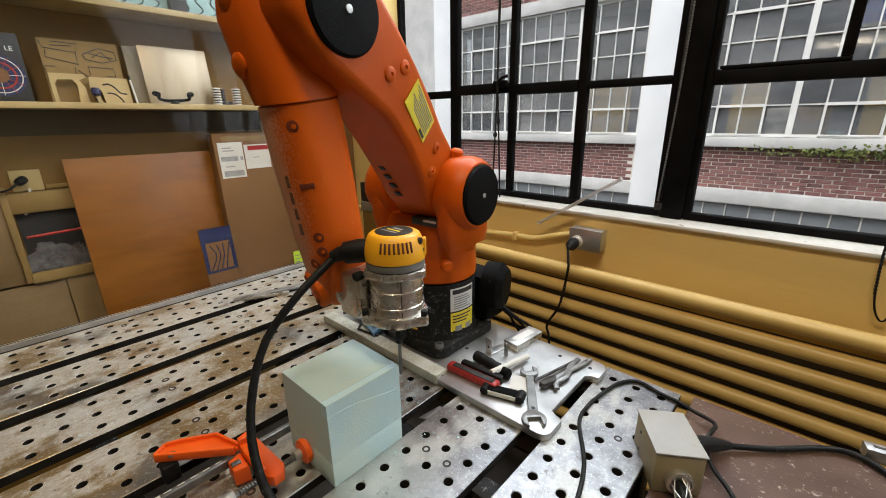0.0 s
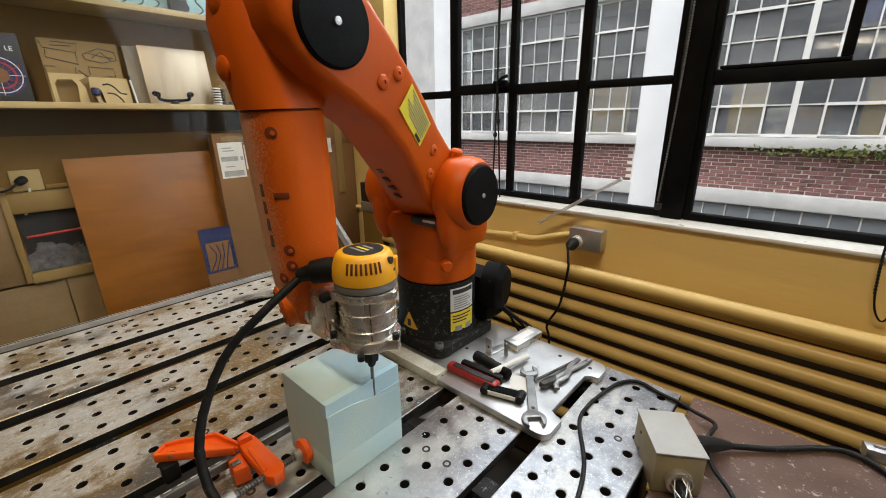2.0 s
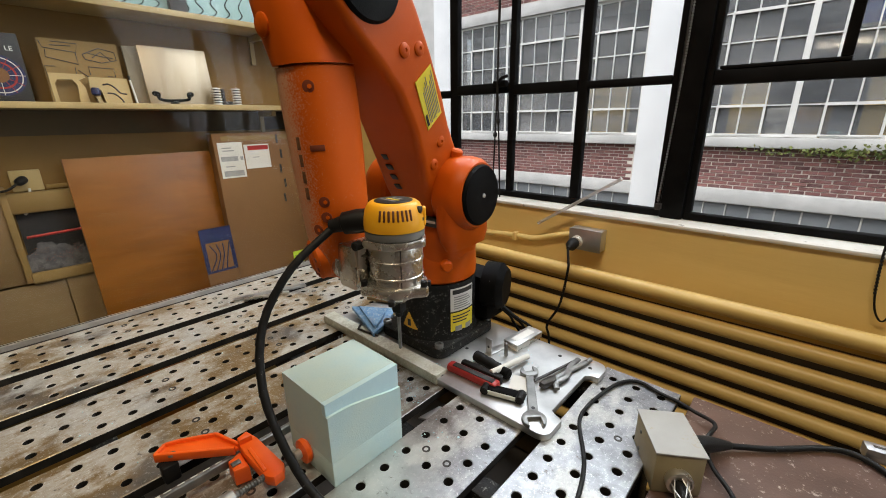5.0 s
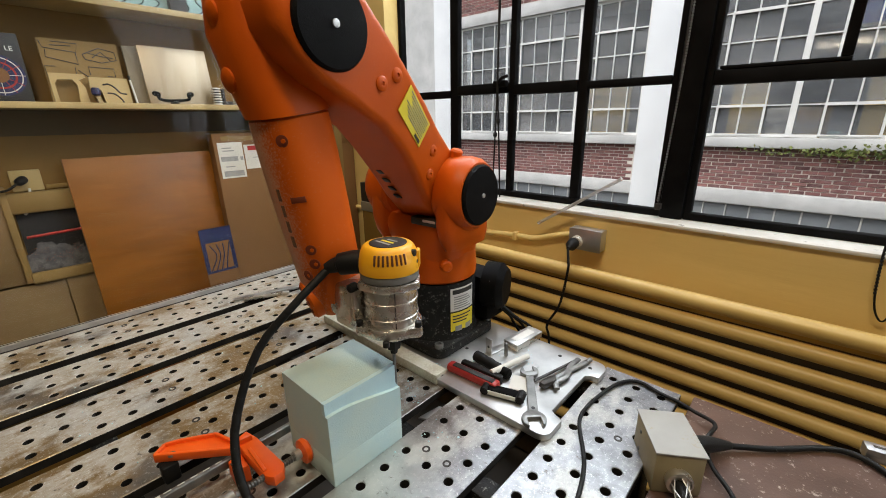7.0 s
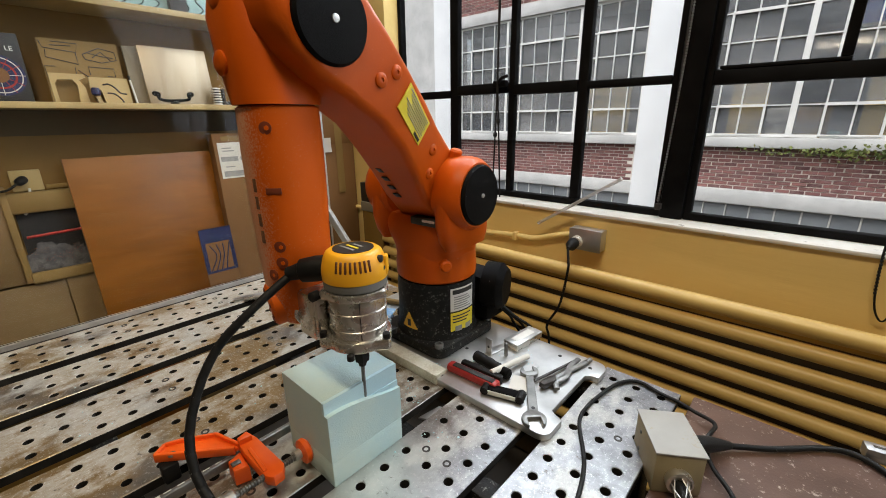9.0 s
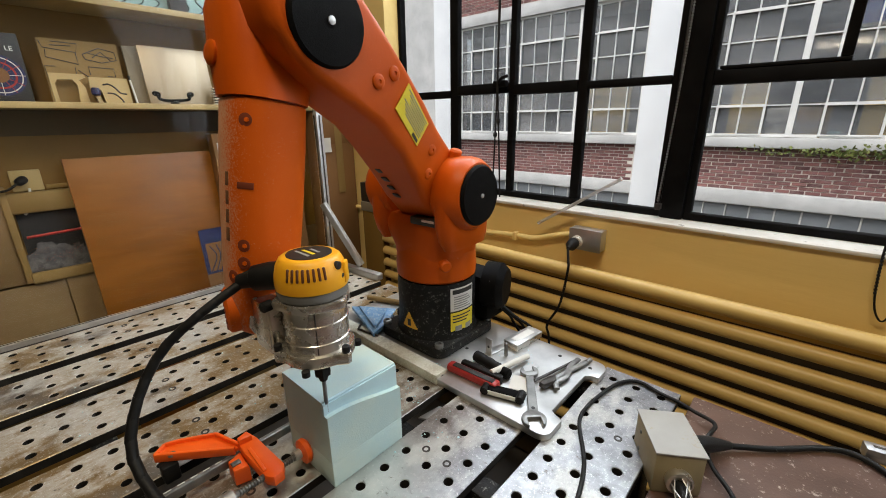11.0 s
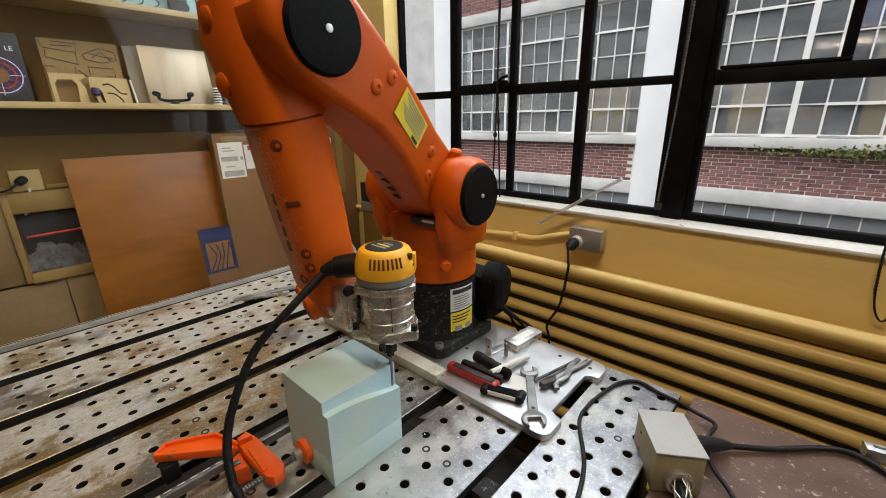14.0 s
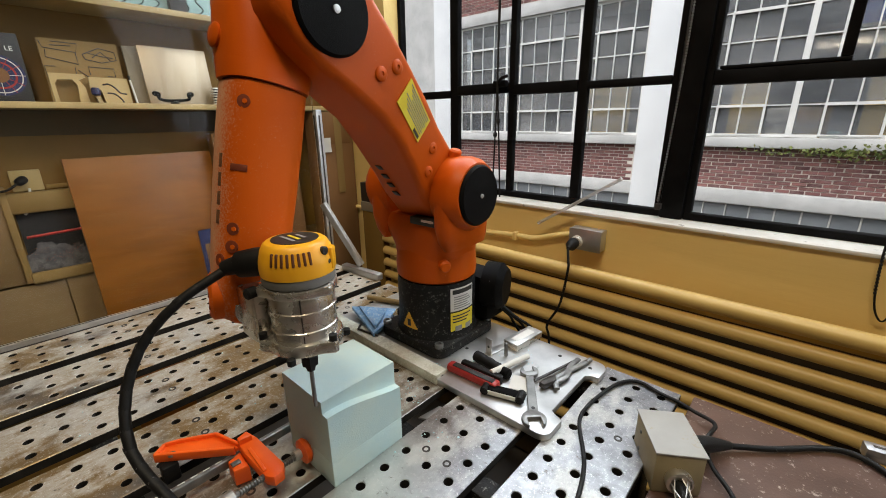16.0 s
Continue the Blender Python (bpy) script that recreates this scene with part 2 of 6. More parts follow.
L.new(rg.outputs[0], P.inputs["Roughness"])
bp = N.new("ShaderNodeBump")
bp.inputs["Strength"].default_value, bp.inputs["Distance"].default_value = 0.12, 0.001
L.new(noise_tex(N, L, 220, 5, v), bp.inputs["Height"])
L.new(bp.outputs[0], P.inputs["Normal"])

M_GLASS, N, L, P = nodes("window_glass")
P.inputs["Base Color"].default_value = (0.97, 0.985, 0.98, 1)
P.inputs["Transmission Weight"].default_value = 1
P.inputs["Roughness"].default_value = 0.0
P.inputs["IOR"].default_value = 1.08
M_FAR_GLASS, N, L, P = nodes("old_far_glass")
v = coords(N, L, True, (0.5, 1, 2.6))
gl = mix(N, L, N.new("ShaderNodeObjectInfo").outputs["Random"], (0.075, 0.085, 0.10), (0.16, 0.175, 0.20))
gl = mix(N, L, ramp(N, L, noise_tex(N, L, 1.3, 8, v), 0.42, 0.80), gl, (0.30, 0.31, 0.33))
L.new(gl, P.inputs["Base Color"])
P.inputs["Roughness"].default_value = 0.06
clear = N.new("ShaderNodeBsdfTransparent")
haze = N.new("ShaderNodeMixShader")
L.new(ramp(N, L, noise_tex(N, L, 1.7, 6, v), 0.3, 0.75, (0.30, 0.30, 0.30, 1), (0.62, 0.62, 0.62, 1)), haze.inputs[0])
L.new(clear.outputs[0], haze.inputs[1]), L.new(P.outputs[0], haze.inputs[2])
L.new(haze.outputs[0], N["Material Output"].inputs["Surface"])
M_FROST = surface("frosted_far_glass", (0.13, 0.145, 0.165), (0.20, 0.22, 0.245), 1.1, 0.35, bump=0.05, fine=8)
M_SCREEN, N, L, P = nodes("clear_screen_sheet")
P.inputs["Base Color"].default_value = (0.98, 0.985, 0.98, 1)
P.inputs["Transmission Weight"].default_value = 1
P.inputs["Roughness"].default_value = 0.0
P.inputs["IOR"].default_value = 1.20
M_ACRYLIC, N, L, P = nodes("clear_acrylic")
P.inputs["Transmission Weight"].default_value = 0.6
P.inputs["Roughness"].default_value = 0.02
P.inputs["IOR"].default_value = 1.12


# ---- mesh helpers ----
def part(name, bm, material, parent, label="", smooth=True):
    me = bpy.data.meshes.new(name)
    bmesh.ops.recalc_face_normals(bm, faces=bm.faces)
    if smooth:
        for f in bm.faces:
            f.smooth = True
        for e in bm.edges:
            if len(e.link_faces) == 2 and e.calc_face_angle(0) > radians(38):
                e.smooth = False
    bm.to_mesh(me)
    bm.free()
    me.materials.append(material)
    ob = new(name, me)
    if parent:
        ob.parent = parent
    if label:
        ob["label"] = label
    return ob


def thing(name, label, category, x=0, y=0, z=0, rz=0, group=""):
    """An Empty at the thing's base; z is counted from the table top."""
    ob = new(name)
    ob.empty_display_size = 0.02
    ob.matrix_basis = pose(x, y, T + z, 0, 0, rz)
    return tagged(ob, label, category, group)


def setting(name, bm, material, label="", parent=None):
    ob = part(name, bm, material, parent, label)
    if not parent:
        ob.location.z = T
        ob["kind"] = "structure"
    return ob


def box(bm, lo, hi, bev=0.0, m=None, seg=2):
    r = bmesh.ops.create_cube(bm, size=1)
    vs = r["verts"]
    lo, hi = Vector(lo), Vector(hi)
    for v in vs:
        v.co = Vector(((lo[i] + hi[i]) / 2 + v.co[i] * (hi[i] - lo[i]) for i in range(3)))
    if bev:
        es = {e for v in vs for e in v.link_edges}
        vs = [g for g in bmesh.ops.bevel(bm, geom=list(es), offset=bev, segments=seg, affect="EDGES", profile=0.5)["verts"]]
        vs = list({v for v in vs} )
    if m:
        seen = set(vs)
        bmesh.ops.transform(bm, matrix=m, verts=list(seen))
    return bm


def B(lo, hi, bev=0.0, m=None, seg=2):
    return box(bmesh.new(), lo, hi, bev, m, seg)


def ring_sweep(bm, rings, caps=True, closed=False):
    """Joins equal rings of points into a skin."""
    vv = [[bm.verts.new(p) for p in r] for r in rings]
    n = len(vv[0])
    pairs = list(zip(vv, vv[1:])) + ([(vv[-1], vv[0])] if closed else [])
    for a, b in pairs:
        for i in range(n):
            bm.faces.new((a[i], a[(i + 1) % n], b[(i + 1) % n], b[i]))
    if caps and not closed:
        bm.faces.new(vv[0][::-1])
        bm.faces.new(vv[-1])
    return bm


def frame_of(d):
    d = Vector(d).normalized()
    a = Vector((0, 0, 1)) if abs(d.z) < 0.9 else Vector((1, 0, 0))
    x = a.cross(d).normalized()
    return x, d.cross(x)


def lathe(bm, profile, origin=(0, 0, 0), axis=(0, 0, 1), seg=32):
    """Turns (radius, height) pairs about an axis."""
    o, d = Vector(origin), Vector(axis).normalized()
    x, y = frame_of(d)
    rings = [[o + d * h + (x * math.cos(2 * math.pi * i / seg) + y * math.sin(2 * math.pi * i / seg)) * max(r, 1e-5) for i in range(seg)]
             for r, h in profile]
    return ring_sweep(bm, rings)


def rod(bm, a, b, r, seg=14, bev=0.0, r2=None):
    a, b = Vector(a), Vector(b)
    h = (b - a).length
    r2 = r if r2 is None else r2
    pr = [(r, 0), (r2, h)] if not bev else [(r - bev, 0), (r, bev), (r2, h - bev), (r2 - bev, h)]
    return lathe(bm, pr, a, b - a, seg)


def tube(bm, pts, r, seg=10, flat=1.0):
    pts = [Vector(p) for p in pts]
    rings, up = [], None
    for i, p in enumerate(pts):
        d = (pts[min(i + 1, len(pts) - 1)] - pts[max(i - 1, 0)]).normalized()
        x = frame_of(d)[0] if up is None else (up - d * up.dot(d)).normalized()
        up = x
        y = d.cross(x)
        rr = r[i] if isinstance(r, (list, tuple)) else r
        rings.append([p + (x * math.cos(2 * math.pi * k / seg) + y * math.sin(2 * math.pi * k / seg) * flat) * rr for k in range(seg)])
    return ring_sweep(bm, rings)


def spline(pts, n=8):
    """Catmull-Rom points through the given ones."""
    P_ = [Vector(p) for p in pts]
    P_ = [P_[0] * 2 - P_[1]] + P_ + [P_[-1] * 2 - P_[-2]]
    out = []
    for i in range(1, len(P_) - 2):
        a, b, c, d = P_[i - 1:i + 3]
        for k in range(n):
            t = k / n
            out.append(0.5 * ((2 * b) + (c - a) * t + (2 * a - 5 * b + 4 * c - d) * t * t + (3 * b - a - 3 * c + d) * t ** 3))
    return out + [P_[-2]]


def prism(bm, outline, a, b, bev=0.0, to=lambda x, y, h: (x, y, h)):
    """Extrudes an outline from height a to b; bev rounds the two rims."""
    n = len(outline)
    cx, cy = sum(p[0] for p in outline) / n, sum(p[1] for p in outline) / n

    def inset(d):
        out = []
        for i, (x, y) in enumerate(outline):
            x0, y0 = outline[i - 1]
            x1, y1 = outline[(i + 1) % n]
            tx, ty = x1 - x0, y1 - y0
            l = math.hypot(tx, ty) or 1
            out.append((x - ty / l * d, y + tx / l * d))
        return out
    if bev:
        area = sum(outline[i - 1][0] * outline[i][1] - outline[i][0] * outline[i - 1][1] for i in range(n))
        sg = 1 if area > 0 else -1
        levels = [(bev, a), (bev * 0.3, a + bev * 0.3), (0, a + bev), (0, b - bev), (bev * 0.3, b - bev * 0.3), (bev, b)]
        rings = [[to(x, y, h) for x, y in inset(d * sg)] for d, h in levels]
    else:
        rings = [[to(x, y, h) for x, y in outline] for h in (a, b)]
    return ring_sweep(bm, rings)


def arc(cx, cy, r, a0, a1, n):
    return [(cx + r * math.cos(radians(a0 + (a1 - a0) * i / n)), cy + r * math.sin(radians(a0 + (a1 - a0) * i / n))) for i in range(n + 1)]


def rounded(x0, y0, x1, y1, r, n=5):
    return (arc(x1 - r, y1 - r, r, 0, 90, n) + arc(x0 + r, y1 - r, r, 90, 180, n)
            + arc(x0 + r, y0 + r, r, 180, 270, n) + arc(x1 - r, y0 + r, r, 270, 360, n))


# ---- room ----
WALL_Y, GLASS_Y, WALL_X = 1.33, 1.43, -2.05
FLOOR = -T
room_floor = setting("floor", B((-2.3, -3.2, FLOOR - 0.1), (3.4, 1.6, FLOOR)), M_FLOOR, "worn concrete workshop floor")
setting("ceiling", B((-2.3, -3.2, 2.5), (3.4, 1.7, 2.65)), M_CEIL, "painted workshop ceiling")
setting("wall_south", B((-2.3, -3.3, FLOOR), (3.4, -3.2, 2.5)), M_CEIL, "yellow painted workshop wall")
setting("wall_east", B((3.4, -3.2, FLOOR), (3.5, 1.7, 2.5)), M_CEIL, "yellow painted workshop wall")
SILL = 0.256
fixture = thing("ceiling_light", "long ceiling light fixture above the bench", "ceiling light", 0.0, -0.2, 2.40)
part("housing", B((-0.62, -0.17, 0.0), (0.62, 0.17, 0.10), 0.01), M_SHELF, fixture)
bm = bmesh.new()
box(bm, (-2.05, WALL_Y, FLOOR), (3.4, 1.452, SILL - 0.012))
box(bm, (-2.05, WALL_Y, SILL - 0.012), (-1.545, 1.445, 2.5))
box(bm, (-1.545, WALL_Y, 2.2), (3.4, 1.60, 2.5))
setting("wall_north", bm, M_WALL, "yellow painted window wall")
sill = setting("window_sill", B((-1.545, WALL_Y - 0.012, SILL - 0.012), (3.4, 1.455, SILL), 0.004), M_SILL, "chipped white painted window sill")

# ---- steel windows ----
def window_unit(name, x0, x1, uprights, transoms, label):
    """A steel-framed window: outer frame, uprights, transoms and one pane per field."""
    w = new(name)
    w.location = (0, 0, T)
    tagged(w, label, "window", kind="structure")
    z0, z1 = SILL, 2.2
    y0, y1 = GLASS_Y - 0.022, GLASS_Y + 0.012
    bm = bmesh.new()
    for a, b in (((x0, y0, z0), (x1, y1, z0 + 0.022)), ((x0, y0, z1 - 0.03), (x1, y1, z1)),
                 ((x0, y0, z0 + 0.022), (x0 + 0.02, y1, z1 - 0.03)), ((x1 - 0.02, y0, z0 + 0.022), (x1, y1, z1 - 0.03))):
        box(bm, a, b, 0.004)
    part("window_frame", bm, M_STEEL_FRAME, w)
    for x, hw in uprights:
        part("glazing_bar", B((x - hw, y0 + 0.003, z0 + 0.022), (x + hw, y1 - 0.003, z1 - 0.03), 0.004), M_STEEL_FRAME, w)
    for a, b, z, hz in transoms:
        part("transom", B((a, y0 - 0.004, z - hz), (b, y1 - 0.006, z + hz), 0.004), M_STEEL_FRAME, w)
    xs = [x0 + 0.02] + [u[0] for u in uprights] + [x1 - 0.02]
    for a, b in zip(xs, xs[1:]):
        for c, d in ((z0 + 0.02, 0.665), (0.665, z1 - 0.03)):
            p_ = part("pane", B((a, GLASS_Y - 0.002, c), (b, GLASS_Y + 0.002, d)), M_GLASS, w, smooth=False)
            p_.visible_shadow = False
    return w


window_unit("window_1", -1.545, -0.345, [(-1.210, 0.021), (-0.922, 0.013), (-0.640, 0.017)],
            [(-1.515, -1.231, 0.661, 0.015), (-1.189, -0.935, 0.673, 0.019), (-0.909, -0.657, 0.664, 0.019), (-0.623, -0.365, 0.664, 0.012)],
            "black steel-framed factory window with several panes")
window_unit("window_2", -0.280, 0.98, [(0.40, 0.02)], [(-0.260, 0.38, 0.661, 0.019), (0.42, 0.95, 0.661, 0.019)],
            "black steel-framed factory window with several panes")
window_unit("window_3", 1.05, 3.3, [(1.6, 0.02), (2.2, 0.02), (2.8, 0.02)], [(1.08, 3.27, 0.666, 0.012)],
            "black steel-framed factory window beyond the table")
setting("window_mullion", B((-0.345, GLASS_Y - 0.036, SILL), (-0.280, GLASS_Y + 0.03, 2.2), 0.006), M_STEEL_FRAME, "wide black steel mullion")
setting("window_mullion_east", B((0.98, GLASS_Y - 0.06, SILL), (1.05, GLASS_Y + 0.06, 2.2), 0.006), M_STEEL_FRAME, "wide black steel mullion")

# hinged upper sash in the second window
sash = thing("top_vent_sash", "black steel vent sash, closed, in the upper window", "window sash", -0.25, GLASS_Y - 0.024, 0.6805)
for lo, hi in (((0, -0.002, 0.000), (0.262, 0.020, 0.010)), ((0.240, -0.002, 0.0105), (0.262, 0.020, 1.2))):
    part("sash_bar", B(lo, hi, 0.003), M_STEEL_FRAME, sash)

# beaded chain down the wide mullion
chain = thing("bead_chain", "grey bead chain hanging down the window mullion", "chain", -0.318, GLASS_Y - 0.075, 0.30)
bm = bmesh.new()
for i in range(116):
    z = 0.016 + i * 0.0077
    lathe(bm, [(0.0008, -0.0034), (0.0029, -0.0015), (0.0029, 0.0015), (0.0008, 0.0034)], (0.0105 * math.sin(i * 0.0265) - 0.024 + i * 0.0001, 0, z), seg=7)
part("bead", bm, M_TOOL, chain)
part("core", tube(bmesh.new(), [(-0.022, 0, 0), (-0.012, 0, 0.3), (-0.014, 0, 0.91)], 0.0018, 6), M_DARK_TOOL, chain)
part("anchor", B((-0.03, -0.006, -0.012), (-0.014, 0.016, 0.006), 0.002), M_DARK_TOOL, chain)

# sash cords and latch
for k, (x, dx) in enumerate(((-0.975, 0.01), (-0.935, -0.02))):
    cord = thing("sash_cord", "thin black sash cord hanging before the window", "cord", x, GLASS_Y - 0.055, 0.19 + 0.05 * k)
    pts = [(0, 0, 0), (dx * 0.4, 0.0, 0.15), (dx, 0, 0.35), (dx * 1.3, 0, 0.5), (dx * 1.1, 0, 0.9), (dx, 0, 1.4)]
    part("cord", tube(bmesh.new(), spline(pts, 5), 0.0032, 6), M_RUBBER, cord)
    part("knot", lathe(bmesh.new(), [(0.003, -0.012), (0.008, -0.004), (0.008, 0.006), (0.002, 0.014)], (dx * 0.9, 0, 0.31), seg=8), M_RUBBER, cord)
latch = thing("window_latch", "black cast window latch on the transom", "latch", -0.955, GLASS_Y - 0.036, 0.68)
part("latch_body", B((-0.03, -0.02, -0.006), (0.03, 0.0, 0.018), 0.005), M_STEEL_FRAME, latch)
part("handle", tube(bmesh.new(), spline([(0.0, -0.02, 0.01), (0.02, -0.035, 0.022), (0.045, -0.03, 0.03)], 4), 0.006, 8), M_STEEL_FRAME, latch)

# clear acrylic strip leaning on the sill
strip = thing("acrylic_strip", "clear acrylic strip leaning out from the window sill", "strip", -0.705, 1.285, 0.2)
part("bar", B((-0.005, -0.005, 0), (0.005, 0.005, 0.335), 0.001, Matrix.Rotation(radians(56.5), 4, "Y") @ Matrix.Rotation(radians(3), 4, "X")), M_ACRYLIC, strip)

# ---- radiator, outlet and conduit on the window wall ----
radiator = thing("pipe_radiator", "ochre painted wall radiator of horizontal pipes", "radiator", -0.6, 1.25, FLOOR)
for i in range(12):
    z = T + 0.066 - 0.0625 * i
    part("pipe", rod(bmesh.new(), (-0.93, 0, z), (2.2, 0, z), 0.0205 if i else 0.0225, 20, 0.006), M_RAD, radiator)
# dark plate added behind the pipes so their gaps read as shade
part("shade_plate", B((-0.94, 0.055, 0.02), (2.2, 0.061, T + 0.030), 0.002), surface("pipe_gap_shade", (0.060, 0.036, 0.012), (0.11, 0.066, 0.022), 4, 0.8), radiator, "dark plate added for the shade between the pipes")
part("cover_strip", B((-0.93, 0.040, T + 0.012), (2.2, 0.0545, T + 0.050), 0.003), M_RAD, radiator)
for x in (-0.90, 1.2, 2.1):
    part("header", B((x - 0.014, 0.012, T - 0.64), (x + 0.014, 0.05, T + 0.075), 0.008), M_RAD, radiator)
    part("foot", B((x - 0.022, 0.0, 0.0), (x + 0.022, 0.06, T - 0.645), 0.006), M_RAD, radiator)

outlet = thing("outlet_box", "steel surface outlet box with a plug in it", "outlet", -0.5285, WALL_Y, 0.1705)
part("box", B((-0.055, -0.045, -0.036), (0.055, -0.001, 0.036), 0.005), M_ALU, outlet)
part("cover_plate", B((-0.055, -0.049, -0.036), (0.055, -0.0455, 0.036), 0.001), M_ALU, outlet)
part("socket", lathe(bmesh.new(), [(0.017, 0), (0.017, 0.008), (0.014, 0.009)], (-0.024, -0.049, -0.004), (0, -1, 0), 20), M_PAPER, outlet, "white socket face")
part("screw", lathe(bmesh.new(), [(0.004, 0), (0.004, 0.002), (0.002, 0.003)], (0.0, -0.049, 0.0), (0, -1, 0), 10), M_TOOL, outlet)
plug = thing("plug_and_cord", "black plug with its cord hanging from the outlet", "cord", -0.5565, WALL_Y - 0.058, 0.1615)
part("plug", lathe(bmesh.new(), [(0.016, 0), (0.019, 0.006), (0.018, 0.03), (0.011, 0.04), (0.006, 0.05)], (0, 0, 0), (0, -1, -0.25), 18), M_RUBBER, plug)
part("plug_face", lathe(bmesh.new(), [(0.0185, -0.008), (0.0198, -0.004), (0.0198, 0.004), (0.016, 0.006)], (0.004, 0.002, 0), (0, -1, -0.25), 18), M_PAPER, plug, "cream plug face")
part("cord", tube(bmesh.new(), spline([(0, -0.05, -0.012), (0.012, -0.066, -0.045), (0.016, -0.072, -0.080), (-0.003, -0.072, -0.208), (-0.043, -0.072, -0.297), (-0.030, -0.072, -0.36), (-0.02, -0.07, -0.6)], 6), 0.0042, 8), M_RUBBER, plug)

conduit = thing("conduit", "ochre painted conduit running along the window wall", "conduit", -0.60, WALL_Y - 0.014, 0.17)
part("pipe", tube(bmesh.new(), spline([(0.014, 0, 0.001), (-0.006, 0, 0.0), (-0.068, 0, -0.018), (-0.138, 0, -0.039), (-0.21, 0, -0.041), (-0.338, 0, -0.050), (-0.478, 0, -0.057), (-1.42, 0, -0.06)], 6), 0.0105, 10), M_WALL, conduit)
part("strap", B((-0.222, -0.016, -0.058), (-0.206, 0.013, -0.026), 0.003), M_WALL, conduit)

hook_cord = thing("hanging_chain", "dark bead chain looped below the window sill", "chain", 0.145, WALL_Y - 0.006, 0.05)
part("chain", tube(bmesh.new(), spline([(0.004, -0.012, 0.23), (0.004, -0.012, 0.205), (0.007, -0.012, 0.165), (0.011, -0.012, 0.117), (0.019, -0.012, 0.076), (0.032, -0.012, 0.052), (0.042, -0.01, 0.058), (0.048, -0.01, 0.10)], 6), 0.0021, 8), M_RUBBER, hook_cord)
for k in range(14):
    part("bead", lathe(bmesh.new(), [(0.001, -0.004), (0.0033, -0.0015), (0.0033, 0.0015), (0.001, 0.004)], (0.0045 + 0.0065 * (k / 13) ** 1.6, -0.012, 0.226 - 0.0085 * k), seg=8), M_RUBBER, hook_cord)

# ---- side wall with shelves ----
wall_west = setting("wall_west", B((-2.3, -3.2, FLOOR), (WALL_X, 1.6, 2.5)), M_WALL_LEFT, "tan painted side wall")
# painted boards below the ledge, and a dark strip for the shade under the shelf
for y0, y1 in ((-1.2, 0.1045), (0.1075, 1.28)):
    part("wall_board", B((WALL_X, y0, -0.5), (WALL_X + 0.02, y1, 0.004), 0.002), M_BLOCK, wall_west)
part("shelf_shade_strip", B((WALL_X, -1.2, 0.521), (WALL_X + 0.004, 1.30, 0.606)), surface("shelf_shade_brown", (0.055, 0.038, 0.015), (0.085, 0.058, 0.022), 4, 0.7), wall_west)


def shelf(y0, y1, z, d=0.20, brackets=(0.3,)):
    s_ = thing("wall_shelf", "long white painted wooden wall shelf", "shelf", WALL_X, (y0 + y1) / 2, z, group="wall shelves")
    h = (y1 - y0) / 2
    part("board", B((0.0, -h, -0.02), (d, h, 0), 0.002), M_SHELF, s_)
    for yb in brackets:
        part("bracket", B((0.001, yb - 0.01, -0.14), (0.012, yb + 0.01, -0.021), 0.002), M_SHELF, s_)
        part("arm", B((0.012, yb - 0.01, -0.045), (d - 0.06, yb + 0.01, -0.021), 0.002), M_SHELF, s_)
    return s_
shelf(-1.2, 1.30, 0.627, 0.20, (-1.0, 0.9))
shelf(-1.2, 1.30, 0.950, 0.20, (-1.0, 0.9))
SX = WALL_X + 0.15

disc = thing("printed_box", "black box printed with a blue and red target", "box", SX - 0.02, 0.068, 0.627)
part("carton", B((-0.05, -0.09, 0), (0.0, 0.09, 0.2), 0.002), M_BLACK, disc)
for k, (r, m_) in enumerate(((0.060, M_BLUE_PRINT), (0.053, M_PAPER), (0.050, M_BLUE_PRINT), (0.040, M_RED), (0.035, M_BLUE_PRINT), (0.022, M_CARD))):
    part("printed_ring", lathe(bmesh.new(), [(r, 0), (r, 0.0006)], (0.0002 + k * 0.0007, 0.026, 0.078), (1, 0, 0), 36), m_, disc)
for a in range(12):
    c, s_ = math.cos(a * 0.5236), math.sin(a * 0.5236)
    part("printed_spoke", rod(bmesh.new(), (0.005, 0.026 + 0.022 * c, 0.078 + 0.022 * s_), (0.005, 0.026 + 0.058 * c, 0.078 + 0.058 * s_), 0.0009, 6), M_RED if a % 3 else M_PAPER, disc)
txt = bpy.data.curves.new("lettering", "FONT")
txt.body, txt.size, txt.extrude = "LE", 0.019, 0.0004
txt.materials.append(M_PAPER)
tx = new("lettering", txt)
tx.parent = disc
tx.matrix_basis = pose(0.0012, 0.054, 0.150, 90, 0, 90)

# pale cut-out templates leaning on the wall
def template(name, label, outline, y, z, mat_, tilt=-8, dx=0.0, thick=0.008):
    t_ = thing(name, label, "template", SX - 0.03 + dx, y, z, group="cut-out templates")
    ob = part("sheet", prism(bmesh.new(), outline, 0, thick, to=lambda a, b, h: (h, a, b)), mat_, t_)
    ob.rotation_euler = (0, radians(tilt), 0)
    return t_


